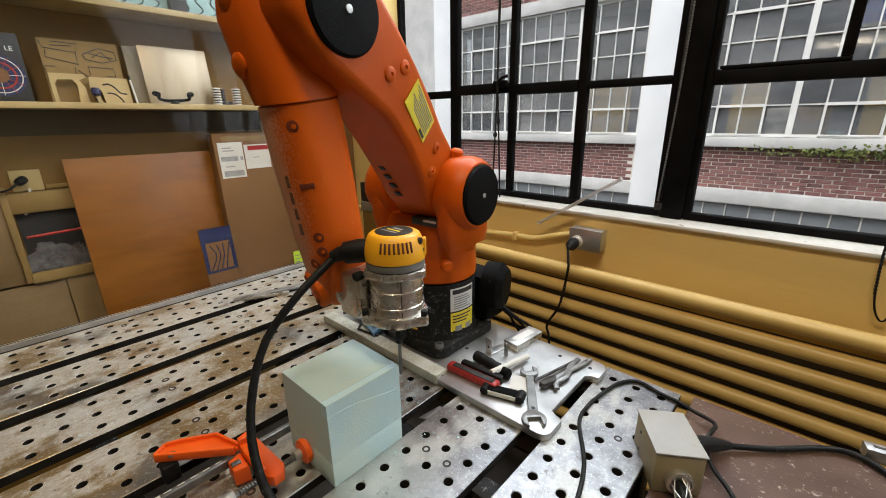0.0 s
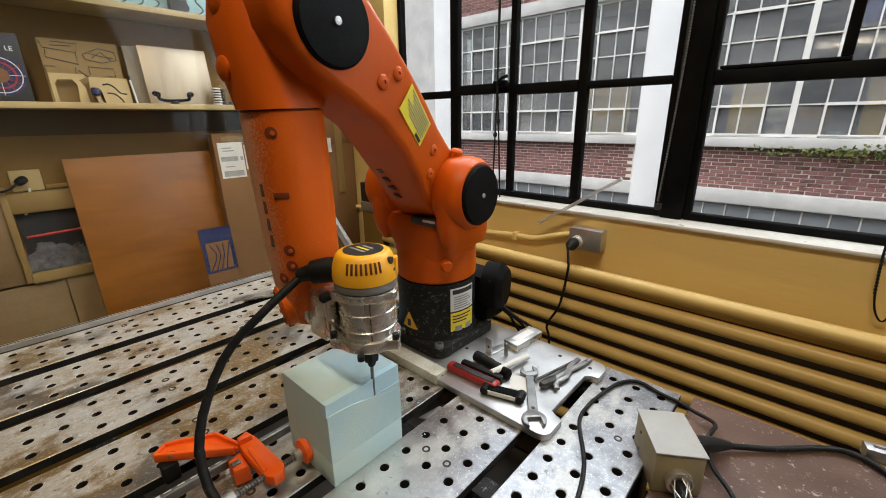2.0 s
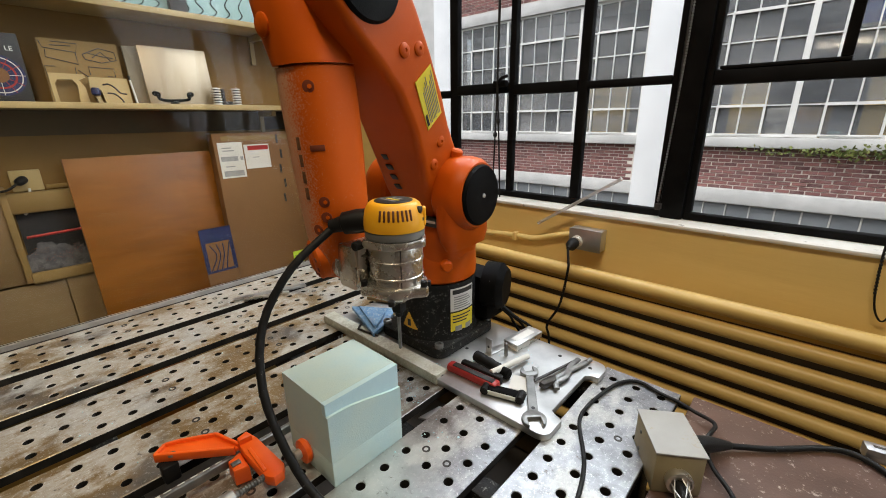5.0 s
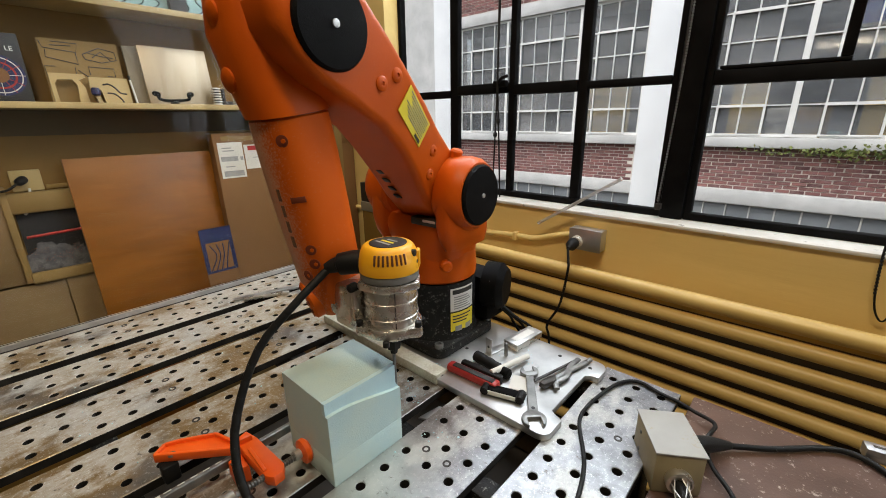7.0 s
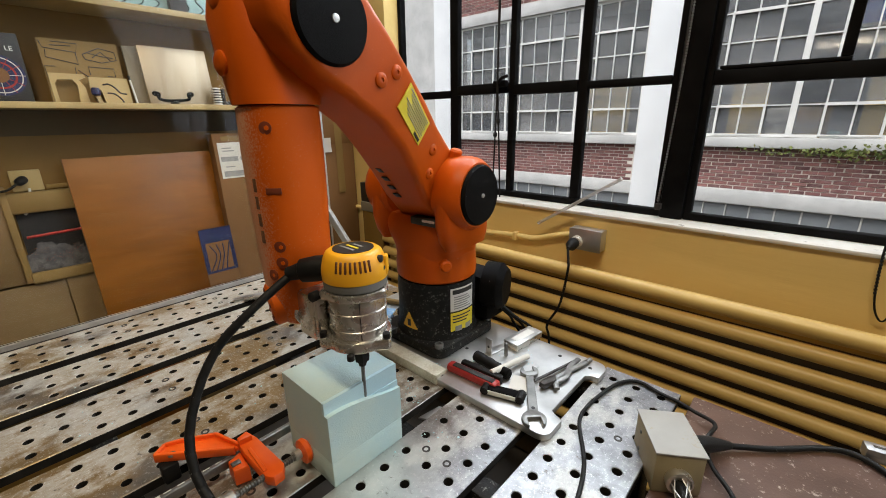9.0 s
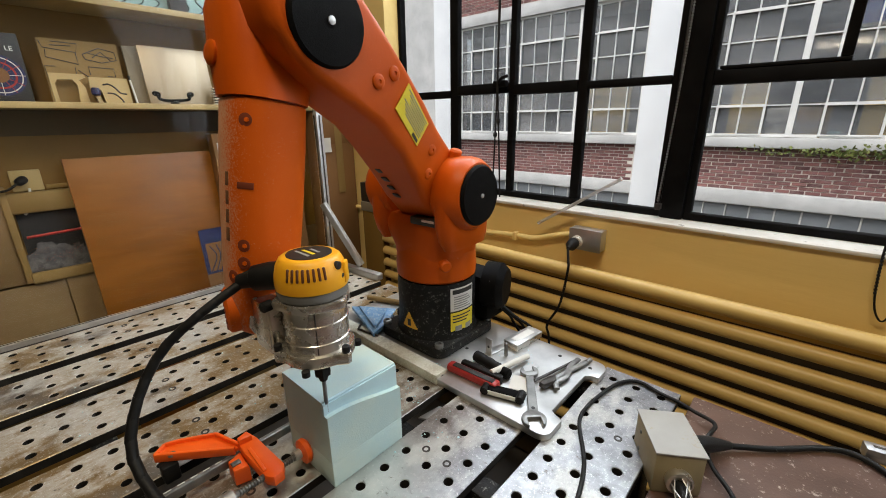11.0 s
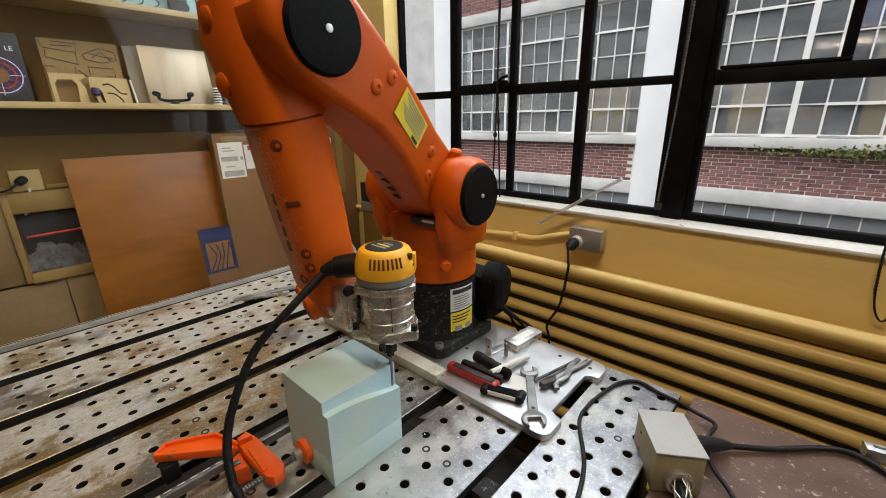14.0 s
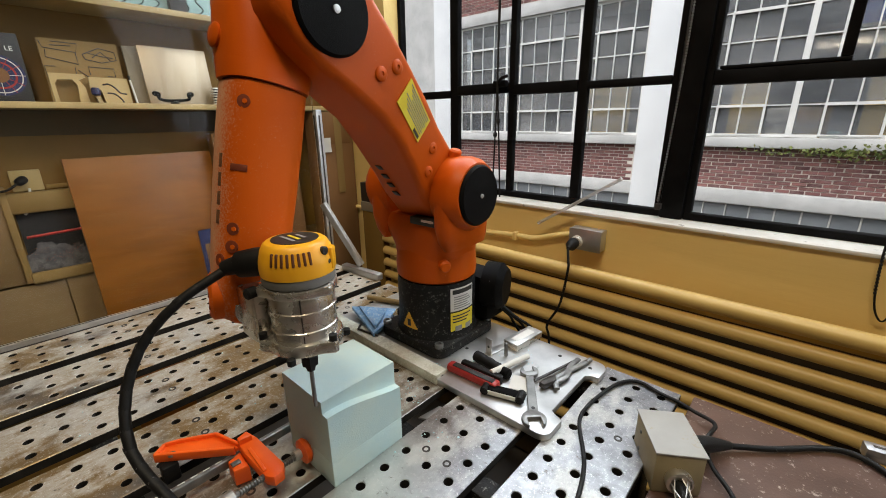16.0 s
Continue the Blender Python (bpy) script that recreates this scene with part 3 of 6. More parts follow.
board = template("cutout_template", "tan board drawn over with dark machined outlines", rounded(0, 0, 0.212, 0.205, 0.004), 0.206, 0.627, M_TAN, -4, -0.04)
OUTLINES = (  # across and up the board, in centimetres
    ((3.1, 11.8), (0.3, 11.7), (0.4, 8.8), (8.0, 9.0), (8.2, 11.7)),
    ((11.9, 9.6), (11.8, 12.2), (18.9, 12.0), (19.0, 9.3), (16.6, 9.3)),
    ((0.5, 19.6), (1.0, 17.5), (9.4, 16.6), (10.2, 19.4), (3.4, 19.6)),
    ((9.2, 16.4), (9.3, 12.8), (1.2, 14.6), (1.6, 16.8)),
    ((11.0, 16.2), (15.8, 18.6), (20.2, 17.6), (20.4, 15.0), (16.0, 13.8), (11.6, 14.6), (11.0, 16.2)),
    ((12.6, 16.8), (15.8, 16.0), (19.4, 15.6)),
    ((13.4, 15.2), (16.2, 17.4), (18.6, 14.8)),
    ((3.0, 18.4), (8.4, 18.6)),
    ((8.8, 11.0), (10.6, 9.4), (12.4, 8.0), (12.8, 6.0)))
for run in OUTLINES:
    pts = [(0.0085, a / 100, b / 100) for a, b in run]
    o = part("outline", tube(bmesh.new(), pts, 0.0016, 5), M_DARK_TOOL, board, "dark outline")
    o.rotation_euler = (0, radians(-4), 0)
template("cutout_template", "white cut template with an arched opening", [(0, 0), (0.012, 0), (0.010, 0.06), (0.020, 0.075), (0.058, 0.075), (0.068, 0.06), (0.064, 0.0), (0.09, 0), (0.088, 0.05), (0.075, 0.075), (0.095, 0.085), (0.09, 0.094), (0, 0.094)], 0.208, 0.627, M_SHELF)
card = template("cutout_template", "white board cut with a curved dark arm", [(0, 0), (0.012, 0.0), (0.006, 0.04), (0.014, 0.046), (0.02, 0), (0.098, 0), (0.098, 0.086), (-0.012, 0.086), (-0.014, 0.05)], 0.322, 0.627, M_SHELF, -8, 0.004)
for run in (((2.2, 6.2), (4.0, 6.4), (5.6, 5.2), (6.8, 3.6), (8.6, 3.2)), ((3.0, 3.4), (5.0, 3.2), (6.6, 1.6), (7.2, 0.3))):
    o = part("dark_arm", tube(bmesh.new(), spline([(0.0085, a / 100, b / 100) for a, b in run], 4), 0.0028, 6), M_DARK_TOOL, card)
    o.rotation_euler = (0, radians(-8), 0)
pen = thing("marker_pen", "white marker pen with a dark tip leaning on the board", "pen", SX - 0.01, 0.432, 0.627)
part("barrel", rod(bmesh.new(), (0, 0, 0.002), (-0.012, -0.006, 0.082), 0.0035, 10), M_PAPER, pen)
part("cap", rod(bmesh.new(), (-0.0121, -0.0061, 0.0825), (-0.0145, -0.0072, 0.097), 0.0042, 10), M_BLACK, pen)
cup = thing("blue_disc", "small blue disc on the cut-out board", "disc", SX - 0.012, 0.318, 0.652)
part("knob", lathe(bmesh.new(), [(0.008, 0), (0.013, 0.004), (0.013, 0.02), (0.009, 0.026)], seg=18), M_BLUE_PRINT, cup)

panel = thing("white_board", "white laminate board leaning on the shelf", "board", SX - 0.03, 0.475, 0.627)
ob = part("sheet", B((0, 0, 0), (0.012, 0.232, 0.208), 0.0015), surface("satin_sheet", (0.37, 0.30, 0.20), (0.47, 0.39, 0.28), 3, 0.36, 0.35, stretch=(1, 6, 0.6)), panel)
ob.rotation_euler = (0, radians(-9), 0)
panel2 = thing("grey_board", "grey board leaning behind the white one", "board", SX - 0.055, 0.435, 0.627)
ob = part("sheet", B((0, 0, 0), (0.01, 0.12, 0.205), 0.0015), M_BOX_DIM, panel2)
ob.rotation_euler = (0, radians(-9), 0)
hook = thing("coat_hook", "dark metal double coat hook lying on the shelf", "hook", SX + 0.025, 0.545, 0.627)
part("hook_arm", tube(bmesh.new(), spline([(0, -0.062, 0.038), (0, -0.048, 0.036), (0, -0.05, 0.02), (0, -0.03, 0.012), (0, 0.0, 0.012), (0, 0.03, 0.014), (0, 0.052, 0.02), (0, 0.05, 0.036), (0, 0.062, 0.04)], 5), 0.0055, 10), M_BLACK_CAP, hook)
part("base_plate", lathe(bmesh.new(), [(0.016, 0), (0.014, 0.006), (0.007, 0.014)], seg=16), M_BLACK_CAP, hook)
for s_ in (-1, 1):
    part("knob", lathe(bmesh.new(), [(0.004, -0.009), (0.010, -0.003), (0.010, 0.004), (0.004, 0.009)], (0, 0.060 * s_, 0.036), seg=12), M_BLACK_CAP, hook)
for y in (0.705, 0.785):
    spring = thing("coil_spring", "steel coil spring standing on the shelf", "spring", SX + 0.01, y, 0.627, group="springs on the shelf")
    for i in range(7):
        part("coil", lathe(bmesh.new(), [(0.011, 0), (0.017, 0.001), (0.017, 0.0052), (0.011, 0.006)], (0, 0, 0.0100 * i), seg=18), M_PAPER, spring)
    part("core", rod(bmesh.new(), (0, 0, 0), (0, 0, 0.066), 0.0108, 14), M_BLACK, spring)
elbow = thing("dark_angle_piece", "dark bent angle piece between the springs", "angle piece", SX + 0.012, 0.745, 0.627)
part("foot", B((-0.01, -0.02, 0), (0.01, 0.018, 0.014), 0.002), M_DARK_TOOL, elbow)
part("upright", B((-0.01, -0.02, 0.0142), (0.01, -0.010, 0.062), 0.002), M_DARK_TOOL, elbow)

art = thing("teal_painting", "teal painting with dark line figures on the upper shelf", "painting", SX - 0.02, 0.67, 0.95)
part("canvas", B((-0.02, -0.235, 0), (0.0, 0.27, 0.3), 0.002), M_TEAL, art)
for k in range(-3, 6):
    part("drawn_line", tube(bmesh.new(), spline([(0.002, -0.08 + 0.05 * k, 0.005), (0.002, -0.05 + 0.05 * k, 0.03), (0.002, -0.085 + 0.055 * k, 0.06), (0.002, -0.04 + 0.05 * k, 0.1)], 4), 0.002, 5), M_BLACK, art)
frame_ = thing("dark_plank", "dark wooden plank standing on the upper shelf", "plank", SX, 0.625, 0.95)
part("stile", B((-0.02, -0.03, 0), (0.01, 0.03, 0.28), 0.003), M_DARK_TOOL, frame_)

# sheets leaning under the shelf
ply = thing("plywood_sheet", "large honey-brown plywood sheet leaning on the wall", "plywood", -1.90, 0.45, FLOOR)
ob = part("sheet", B((0, -0.264, 0), (0.016, 0.237, T + 0.443), 0.001), M_PLY, ply)
ob.rotation_euler = (0, radians(-5), 0)
carton = thing("cardboard_carton", "flat brown cardboard carton with shipping labels", "carton", -1.93, 0.83, FLOOR)
c_ob = part("flat_box", B((0, -0.155, 0), (0.06, 0.22, T + 0.512), 0.004), M_CARD, carton)
c_ob.rotation_euler = (0, radians(-3), 0)
for y, z, w, h, m_ in ((-0.088, 0.319, 0.105, 0.153, M_PAPER), (0.028, 0.352, 0.115, 0.107, M_PAPER)):
    part("shipping_label", B((0.0605, y - w / 2, T + z), (0.062, y + w / 2, T + z + h)), m_, c_ob)
for y, z, w, h, m_ in ((-0.098, 0.392, 0.072, 0.020, M_PRINT), (-0.088, 0.326, 0.086, 0.024, M_PRINT), (0.034, 0.434, 0.095, 0.020, M_RED), (-0.105, 0.446, 0.04, 0.005, M_PRINT), (-0.098, 0.434, 0.05, 0.005, M_PRINT), (-0.100, 0.366, 0.04, 0.005, M_PRINT), (0.02, 0.40, 0.03, 0.004, M_PRINT), (-0.046, 0.394, 0.012, 0.016, M_PRINT)):
    part("printed_bar", B((0.0622, y - w / 2, T + z), (0.0630, y + w / 2, T + z + h)), m_, c_ob)
for k in range(5):
    part("printed_mark", B((0.0605, 0.125 + 0.012 * (k % 2), T + 0.46 - 0.07 * k), (0.0615, 0.135 + 0.012 * (k % 2), T + 0.50 - 0.07 * k)), M_BLACK, c_ob)
part("tape", B((0.0605, -0.12, T + 0.478), (0.0612, 0.215, T + 0.498)), M_TAN, c_ob)

poster = thing("blue_poster", "blue printed poster standing before the carton", "poster", -1.80, 0.573, -0.243)
p_ob = part("sheet", B((0, -0.05, 0), (0.004, 0.075, 0.38), 0.0005), M_CARD, poster)
for lo, hi in (((0.0042, -0.05, 0.32), (0.005, 0.075, 0.38)), ((0.0042, -0.05, 0.2), (0.005, -0.035, 0.32)), ((0.0042, -0.05, 0.06), (0.005, 0.075, 0.115)), ((0.0042, 0.06, 0.2), (0.005, 0.075, 0.32)), ((0.0042, -0.05, 0.19), (0.005, 0.075, 0.2))):
    part("printed_panel", B(lo, hi), M_BLUE_PRINT, p_ob)
for k in range(4):
    part("printed_line", tube(bmesh.new(), spline([(0.0046, -0.03 + 0.02 * k, 0.2), (0.0046, 0.0 + 0.015 * k, 0.26), (0.0046, -0.02 + 0.026 * k, 0.31)], 4), 0.002, 5), M_BLUE_PRINT, p_ob)
poster.rotation_euler = (0, radians(-6), 0)
stand = thing("low_crate", "tan wooden crate under the poster", "crate", -1.86, 0.60, FLOOR)
part("side", B((-0.06, -0.2, 0), (0.12, 0.2, T - 0.248), 0.003), M_TAN, stand)

# tall cartons in the corner
tall = thing("tall_carton", "tall narrow brown cardboard carton in the corner", "carton", -1.93, 1.20, FLOOR)
part("flat_box", B((0, -0.09, 0), (0.10, 0.122, T + 0.60), 0.004), M_CARD, tall)
part("flap", B((0.1005, -0.085, T + 0.45), (0.103, 0.118, T + 0.595), 0.001), M_CARD, tall)
part("tape", B((0.1032, 0.01, T + 0.2), (0.1038, 0.05, T + 0.59)), M_TAN, tall)
tag_ = thing("paper_tag", "crumpled white paper tag hanging on the carton", "tag", -1.822, 1.15, 0.40)
bm = bmesh.new()
bmesh.ops.create_grid(bm, x_segments=5, y_segments=5, size=0.034)
for v in bm.verts:
    v.co = Vector((0.008 * noise.noise(v.co * 40), v.co.x, v.co.y + 0.045))
bmesh.ops.solidify(bm, geom=bm.faces[:], thickness=0.0012)
part("paper", bm, M_PAPER, tag_)
note = thing("sticky_note", "lime green sticky note on the carton", "note", -1.868, 0.935, -0.14)
part("paper", B((0, 0, 0), (0.0015, 0.055, 0.075)), M_GREEN, note)
for k in range(3):
    part("written_line", B((0.0016, 0.008, 0.05 - 0.017 * k), (0.0022, 0.046 - 0.008 * k, 0.054 - 0.017 * k)), M_PRINT, note)

# far left: cabinet door, outlet, recess with odds and ends
cab = thing("wall_cabinet", "yellowed wooden cabinet with a half-open door", "cabinet", WALL_X, -0.08, 0.012)
part("body", B((0.0, -0.35, 0), (0.03, -0.09, 0.36), 0.003), M_WALL_LEFT, cab)
part("door", B((0.001, -0.085, 0), (0.022, 0.105, 0.345), 0.003), M_BLOCK, cab)
part("trim", B((0.0225, 0.085, 0), (0.03, 0.105, 0.345), 0.002), M_TAN, cab)
rec = thing("open_cubby", "dark open cubby with a grey ledge in the wall", "cubby", WALL_X, 0.12, 0.0)
# flat black sheet on the wall stands for the shade inside the cubby
part("cubby_shade", B((0.001, -0.09, 0.055), (0.004, 0.25, 0.26)), M_BLACK, rec)
part("ledge", B((0.0, -0.10, 0.006), (0.034, 0.25, 0.045), 0.004), M_TAN, rec)
part("lintel", B((0.0, -0.10, 0.262), (0.03, 0.25, 0.334), 0.004), M_TAN, rec)
pipe_ = thing("red_pipe", "thin red pipe lying in the cubby", "pipe", WALL_X + 0.03, 0.12, 0.178)
part("pipe", rod(bmesh.new(), (0, -0.08, 0), (0, 0.24, 0.01), 0.005, 10), M_RED, pipe_)
rag = thing("grey_rag_pile", "crumpled grey rags heaped in the cubby", "rags", WALL_X + 0.012, 0.10, 0.045)
bm = bmesh.new()
bmesh.ops.create_icosphere(bm, subdivisions=4, radius=1)
for v in bm.verts:
    n_ = 0.75 + 0.5 * noise.noise(v.co * 2.3) + 0.2 * noise.noise(v.co * 6)
    v.co = Vector((v.co.x * 0.010, v.co.y * 0.13, max(0, v.co.z * 0.07 + 0.03))) * n_
part("rag", bm, surface("grey_rag", (0.04, 0.04, 0.045), (0.16, 0.15, 0.15), 40, 0.9), rag)
wo = thing("wall_outlet", "cream wall outlet with a black plug", "outlet", WALL_X, 0.085, 0.3365)
part("plate", B((0, -0.040, 0), (0.012, 0.040, 0.072), 0.003), M_SHELF, wo)
part("plug", lathe(bmesh.new(), [(0.014, 0), (0.013, 0.03), (0.006, 0.04)], (0.012, -0.008, 0.04), (1, -0.5, -0.2), 14), M_RUBBER, wo)
part("cord", tube(bmesh.new(), spline([(0.04, -0.02, 0.035), (0.045, -0.06, 0.01), (0.03, -0.12, 0.01)], 5), 0.004, 7), M_RUBBER, wo)
part("white_cord", tube(bmesh.new(), spline([(0.02, 0.0, 0.01), (0.025, -0.005, -0.04), (0.02, -0.03, -0.08)], 5), 0.004, 7), M_PAPER, wo)
trunk = thing("cable_trunking", "tan surface trunking along the wall", "trunking", WALL_X, 0.3, 0.3385)
part("duct", B((0, -0.17, 0), (0.012, 0.10, 0.014), 0.002), M_TAN, trunk)
dark = thing("corner_cabinet", "low dark metal cabinet in the corner", "cabinet", -1.62, 1.30, FLOOR)
part("body", B((-0.075, -0.05, 0), (0.08, 0.028, T + 0.118), 0.004), M_WALL_LEFT, dark)
part("shelf_board", B((-0.08, -0.055, T + 0.1185), (0.085, 0.028, T + 0.166), 0.004), M_BOX_DIM, dark)
part("top", B((-0.08, -0.05, T + 0.1665), (0.085, 0.028, T + 0.262), 0.004), M_BLACK, dark)

# ---- welding table of drilled steel slats ----
HALF, Y0, PITCH_X, YA, YB = 0.0785, 0.035, 0.1967, -0.34, 0.872
table = thing("welding_table", "slotted steel welding table drilled with a grid of holes, dusty", "table", 0, 0, FLOOR)


def slat_mesh():
    """Top face pierced by three rows of chamfered holes, sides and hole walls."""
    bm = bmesh.new()
    n, r0, r1, th = 16, 0.0092, 0.0080, 0.018
    ys = [Y0 + 0.05 * k for k in range(-7, 17)]
    for cx in (-0.05, 0.0, 0.05):
        for cy in ys:
            sq, c0, c1, c2 = [], [], [], []
            for i in range(n):
                a = 2 * math.pi * (i + 0.5) / n
                c, s_ = math.cos(a), math.sin(a)
                k = 0.025 / max(abs(c), abs(s_))
                sq.append(bm.verts.new((cx + c * k, cy + s_ * k, 0)))
                c0.append(bm.verts.new((cx + c * r0, cy + s_ * r0, 0)))
                c1.append(bm.verts.new((cx + c * r1, cy + s_ * r1, -0.0012)))
                c2.append(bm.verts.new((cx + c * r1, cy + s_ * r1, -th)))
            for i in range(n):
                j = (i + 1) % n
                for a_, b_ in ((sq, c0), (c0, c1), (c1, c2)):
                    bm.faces.new((a_[i], a_[j], b_[j], b_[i]))
            # square corners
            for qx, qy in ((1, 1), (-1, 1), (-1, -1), (1, -1)):
                a = math.atan2(qy, qx) % (2 * math.pi)
                i = int(a / (2 * math.pi) * n - 0.5) % n
                k = bm.verts.new((cx + qx * 0.025, cy + qy * 0.025, 0))
                bm.faces.new((sq[i], k, sq[(i + 1) % n]))
    lo, hi = ys[0] - 0.025, ys[-1] + 0.025

    def quad(a, b, c, d):
        bm.faces.new([bm.verts.new(p) for p in (a, b, c, d)])
    ch = 0.0015
    for s_ in (-1, 1):
        quad((s_ * 0.075, lo, 0), (s_ * (HALF - ch), lo, 0), (s_ * (HALF - ch), hi, 0), (s_ * 0.075, hi, 0))
        quad((s_ * (HALF - ch), YA, 0), (s_ * HALF, YA, -ch), (s_ * HALF, YB, -ch), (s_ * (HALF - ch), YB, 0))
        quad((s_ * HALF, YA, -ch), (s_ * HALF, YA, -th), (s_ * HALF, YB, -th), (s_ * HALF, YB, -ch))
    for e, y in ((YA, lo), (YB, hi)):
        quad((-(HALF - ch), e, 0), (HALF - ch, e, 0), (HALF - ch, y, 0), (-(HALF - ch), y, 0))
        quad((-HALF, e, -ch), (HALF, e, -ch), (HALF, e, -th), (-HALF, e, -th))
        quad((-(HALF - ch), e, 0), (HALF - ch, e, 0), (HALF, e, -ch), (-HALF, e, -ch))
    bmesh.ops.remove_doubles(bm, verts=bm.verts[:], dist=1e-5)
    return bm


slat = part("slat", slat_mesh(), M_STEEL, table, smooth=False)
# slat sides and hole walls coloured near black for the shade inside the slots
slat.data.materials.append(surface("slot_shade_black", (0.012, 0.011, 0.010), (0.03, 0.027, 0.023), 30, 0.8, Specular_IOR_Level=0.1))
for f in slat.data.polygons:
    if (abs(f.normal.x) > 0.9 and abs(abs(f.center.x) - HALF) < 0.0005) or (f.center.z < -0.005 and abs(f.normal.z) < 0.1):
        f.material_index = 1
slat.location = (-0.198, 0, T)
screw_me = part("screw", lathe(bmesh.new(), [(0.0075, -0.004), (0.0075, 0.0006), (0.004, 0.0006), (0.0036, -0.002)], seg=14), M_DARK_TOOL, table).data
bpy.data.objects["screw"].location = (-0.2225, 0.66, T)
for i in range(7):
    x = -0.198 - PITCH_X * i
    if i:
        o = new("slat", slat.data)
        o.parent, o.location = table, (x, 0, T)
    for dx, y in ((-0.0245, 0.66), (0.0245, 0.66), (-0.0245, 0.41), (0.0245, 0.41), (-0.0245, 0.163), (0.0245, 0.163)):
        if i == 0 and dx < 0 and y == 0.66:
            continue
        o = new("screw", screw_me)
        o.parent, o.location = table, (x + dx, y, T)
for y in (-0.30, 0.03, 0.43, 0.80):
    part("cross_beam", B((-1.46, y - 0.02, T - 0.085), (-0.12, y + 0.02, T - 0.0185), 0.003), M_BASE, table)
for x in (-1.40, -0.18):
    for y in (-0.30, 0.80):
        part("leg", B((x - 0.035, y - 0.035, 0), (x + 0.035, y + 0.035, T - 0.086), 0.004), M_BASE, table)
rail = thing("aluminium_rail", "aluminium extrusion along the table edge", "rail", -1.468, 0.27, -0.018)
part("profile", B((-0.011, -0.61, 0), (0.011, 0.60, 0.034), 0.002), M_ALU, rail)
part("groove", B((0.0112, -0.61, 0.013), (0.0118, 0.60, 0.021)), M_DARK_TOOL, rail)
screen = thing("clear_screen", "clear plastic safety screen standing in the table-edge rail", "screen", -1.468, 0.27, 0.0165)
sh = part("sheet", B((-0.0025, -0.61, 0), (0.0025, 0.615, 1.1)), M_SCREEN, screen, smooth=False)
sh.visible_shadow = False
# aluminium post, strut and rod at the far corner
post = thing("aluminium_post", "slim aluminium extrusion post at the table corner", "post", -1.468, 0.902, FLOOR)
part("profile", B((-0.013, -0.013, 0), (0.013, 0.013, T + 0.60), 0.002), M_ALU, post)
part("groove", B((0.0132, -0.003, 0.1), (0.0138, 0.003, T + 0.58)), M_DARK_TOOL, post)
part("groove", B((-0.003, -0.0138, 0.1), (0.003, -0.0132, T + 0.58)), M_DARK_TOOL, post)
strut = thing("aluminium_brace", "slotted aluminium brace leaning on the table corner", "brace", -1.225, 0.880, 0.03)
sv = Vector((-0.12, -0.065, 0.235))
m_ = Matrix.Translation((0, 0, 0)) @ sv.to_track_quat("Z", "Y").to_matrix().to_4x4()
part("bar", B((-0.011, -0.011, 0), (0.011, 0.011, sv.length), 0.002, m_), M_ALU, strut)
part("slot", B((-0.003, -0.0118, 0.02), (0.003, -0.0112, sv.length - 0.02), 0, m_), M_DARK_TOOL, strut)
for h in (0.015, sv.length - 0.015):
    part("bolt", lathe(bmesh.new(), [(0.006, 0), (0.006, 0.004), (0.003, 0.005)], m_ @ Vector((0.0, -0.0115, h)), m_.to_3x3() @ Vector((0, -1, 0)), 10), M_DARK_TOOL, strut)
foot = thing("aluminium_bar", "round-edged aluminium bar lying at the table corner", "bar", -1.19, 0.866, 0.0005)
part("bar", B((-0.115, -0.014, 0), (0.085, 0.014, 0.026), 0.004, Matrix.Rotation(radians(5), 4, "Z")), M_ALU, foot)

# brown bench sheet beside the table
bench = thing("side_bench", "brown phenolic bench top beside the welding table, dusty", "bench", 0.4, 0.25, FLOOR)
part("top", B((-0.50, -0.65, T - 0.045), (0.9, 0.655, T - 0.012), 0.003), M_BENCH, bench)
for x in (-0.44, 0.84):
    for y in (-0.58, 0.56):
        part("leg", B((x - 0.03, y - 0.03, 0), (x + 0.03, y + 0.03, T - 0.0455), 0.004), M_BASE, bench)

# ---- fixture plate and raised bar under the robot ----
plate = thing("fixture_plate", "thick aluminium fixture plate with an open slot, dusty", "plate", -0.68, 0.72, 0.0006)
out = ([(-0.27, -0.161), (0.395, -0.161)] + arc(0.395, -0.141, 0.02, -60, 0, 4) + [(0.415, -0.102), (0.388, -0.088)]
       + [(0.388, 0.062), (0.398, 0.072), (0.415, 0.074), (0.415, 0.105)] + arc(0.39, 0.11, 0.025, 0, 90, 4) + [(-0.27, 0.135)])
part("slab", prism(bmesh.new(), out, 0, 0.0144, 0.0012), M_ALU, plate)
for x, y in ((0.33, -0.105), (0.385, 0.098), (0.12, -0.02), (0.31, 0.10), (-0.2, -0.1)):
    part("hole_rim", lathe(bmesh.new(), [(0.0045, 0), (0.0045, 0.0004), (0.001, 0.0005)], (x, y, 0.0144), seg=14), M_BLACK, plate)
bar = thing("stop_bar", "dust-covered pale bar bolted along the plate", "bar", -0.765, 0.573, 0.0004)
part("bar", B((-0.21, -0.018, 0), (0.235, 0.018, 0.024), 0.002), M_DUSTY_BAR, bar)
part("bolt_hole", lathe(bmesh.new(), [(0.004, 0), (0.004, 0.0006), (0.001, 0.0007)], (0.2352, 0.002, 0.013), (1, 0, 0), 12), M_BLACK, bar)

# ---- robot arm ----
BASE = Vector((-0.680, 0.7215, T + 0.0155))
A2_Z = 0.4021 - 0.0155
robot = thing("robot_arm", "orange six-axis robot arm on a black base, dusted with foam", "robot", BASE.x, BASE.y, 0.0155)

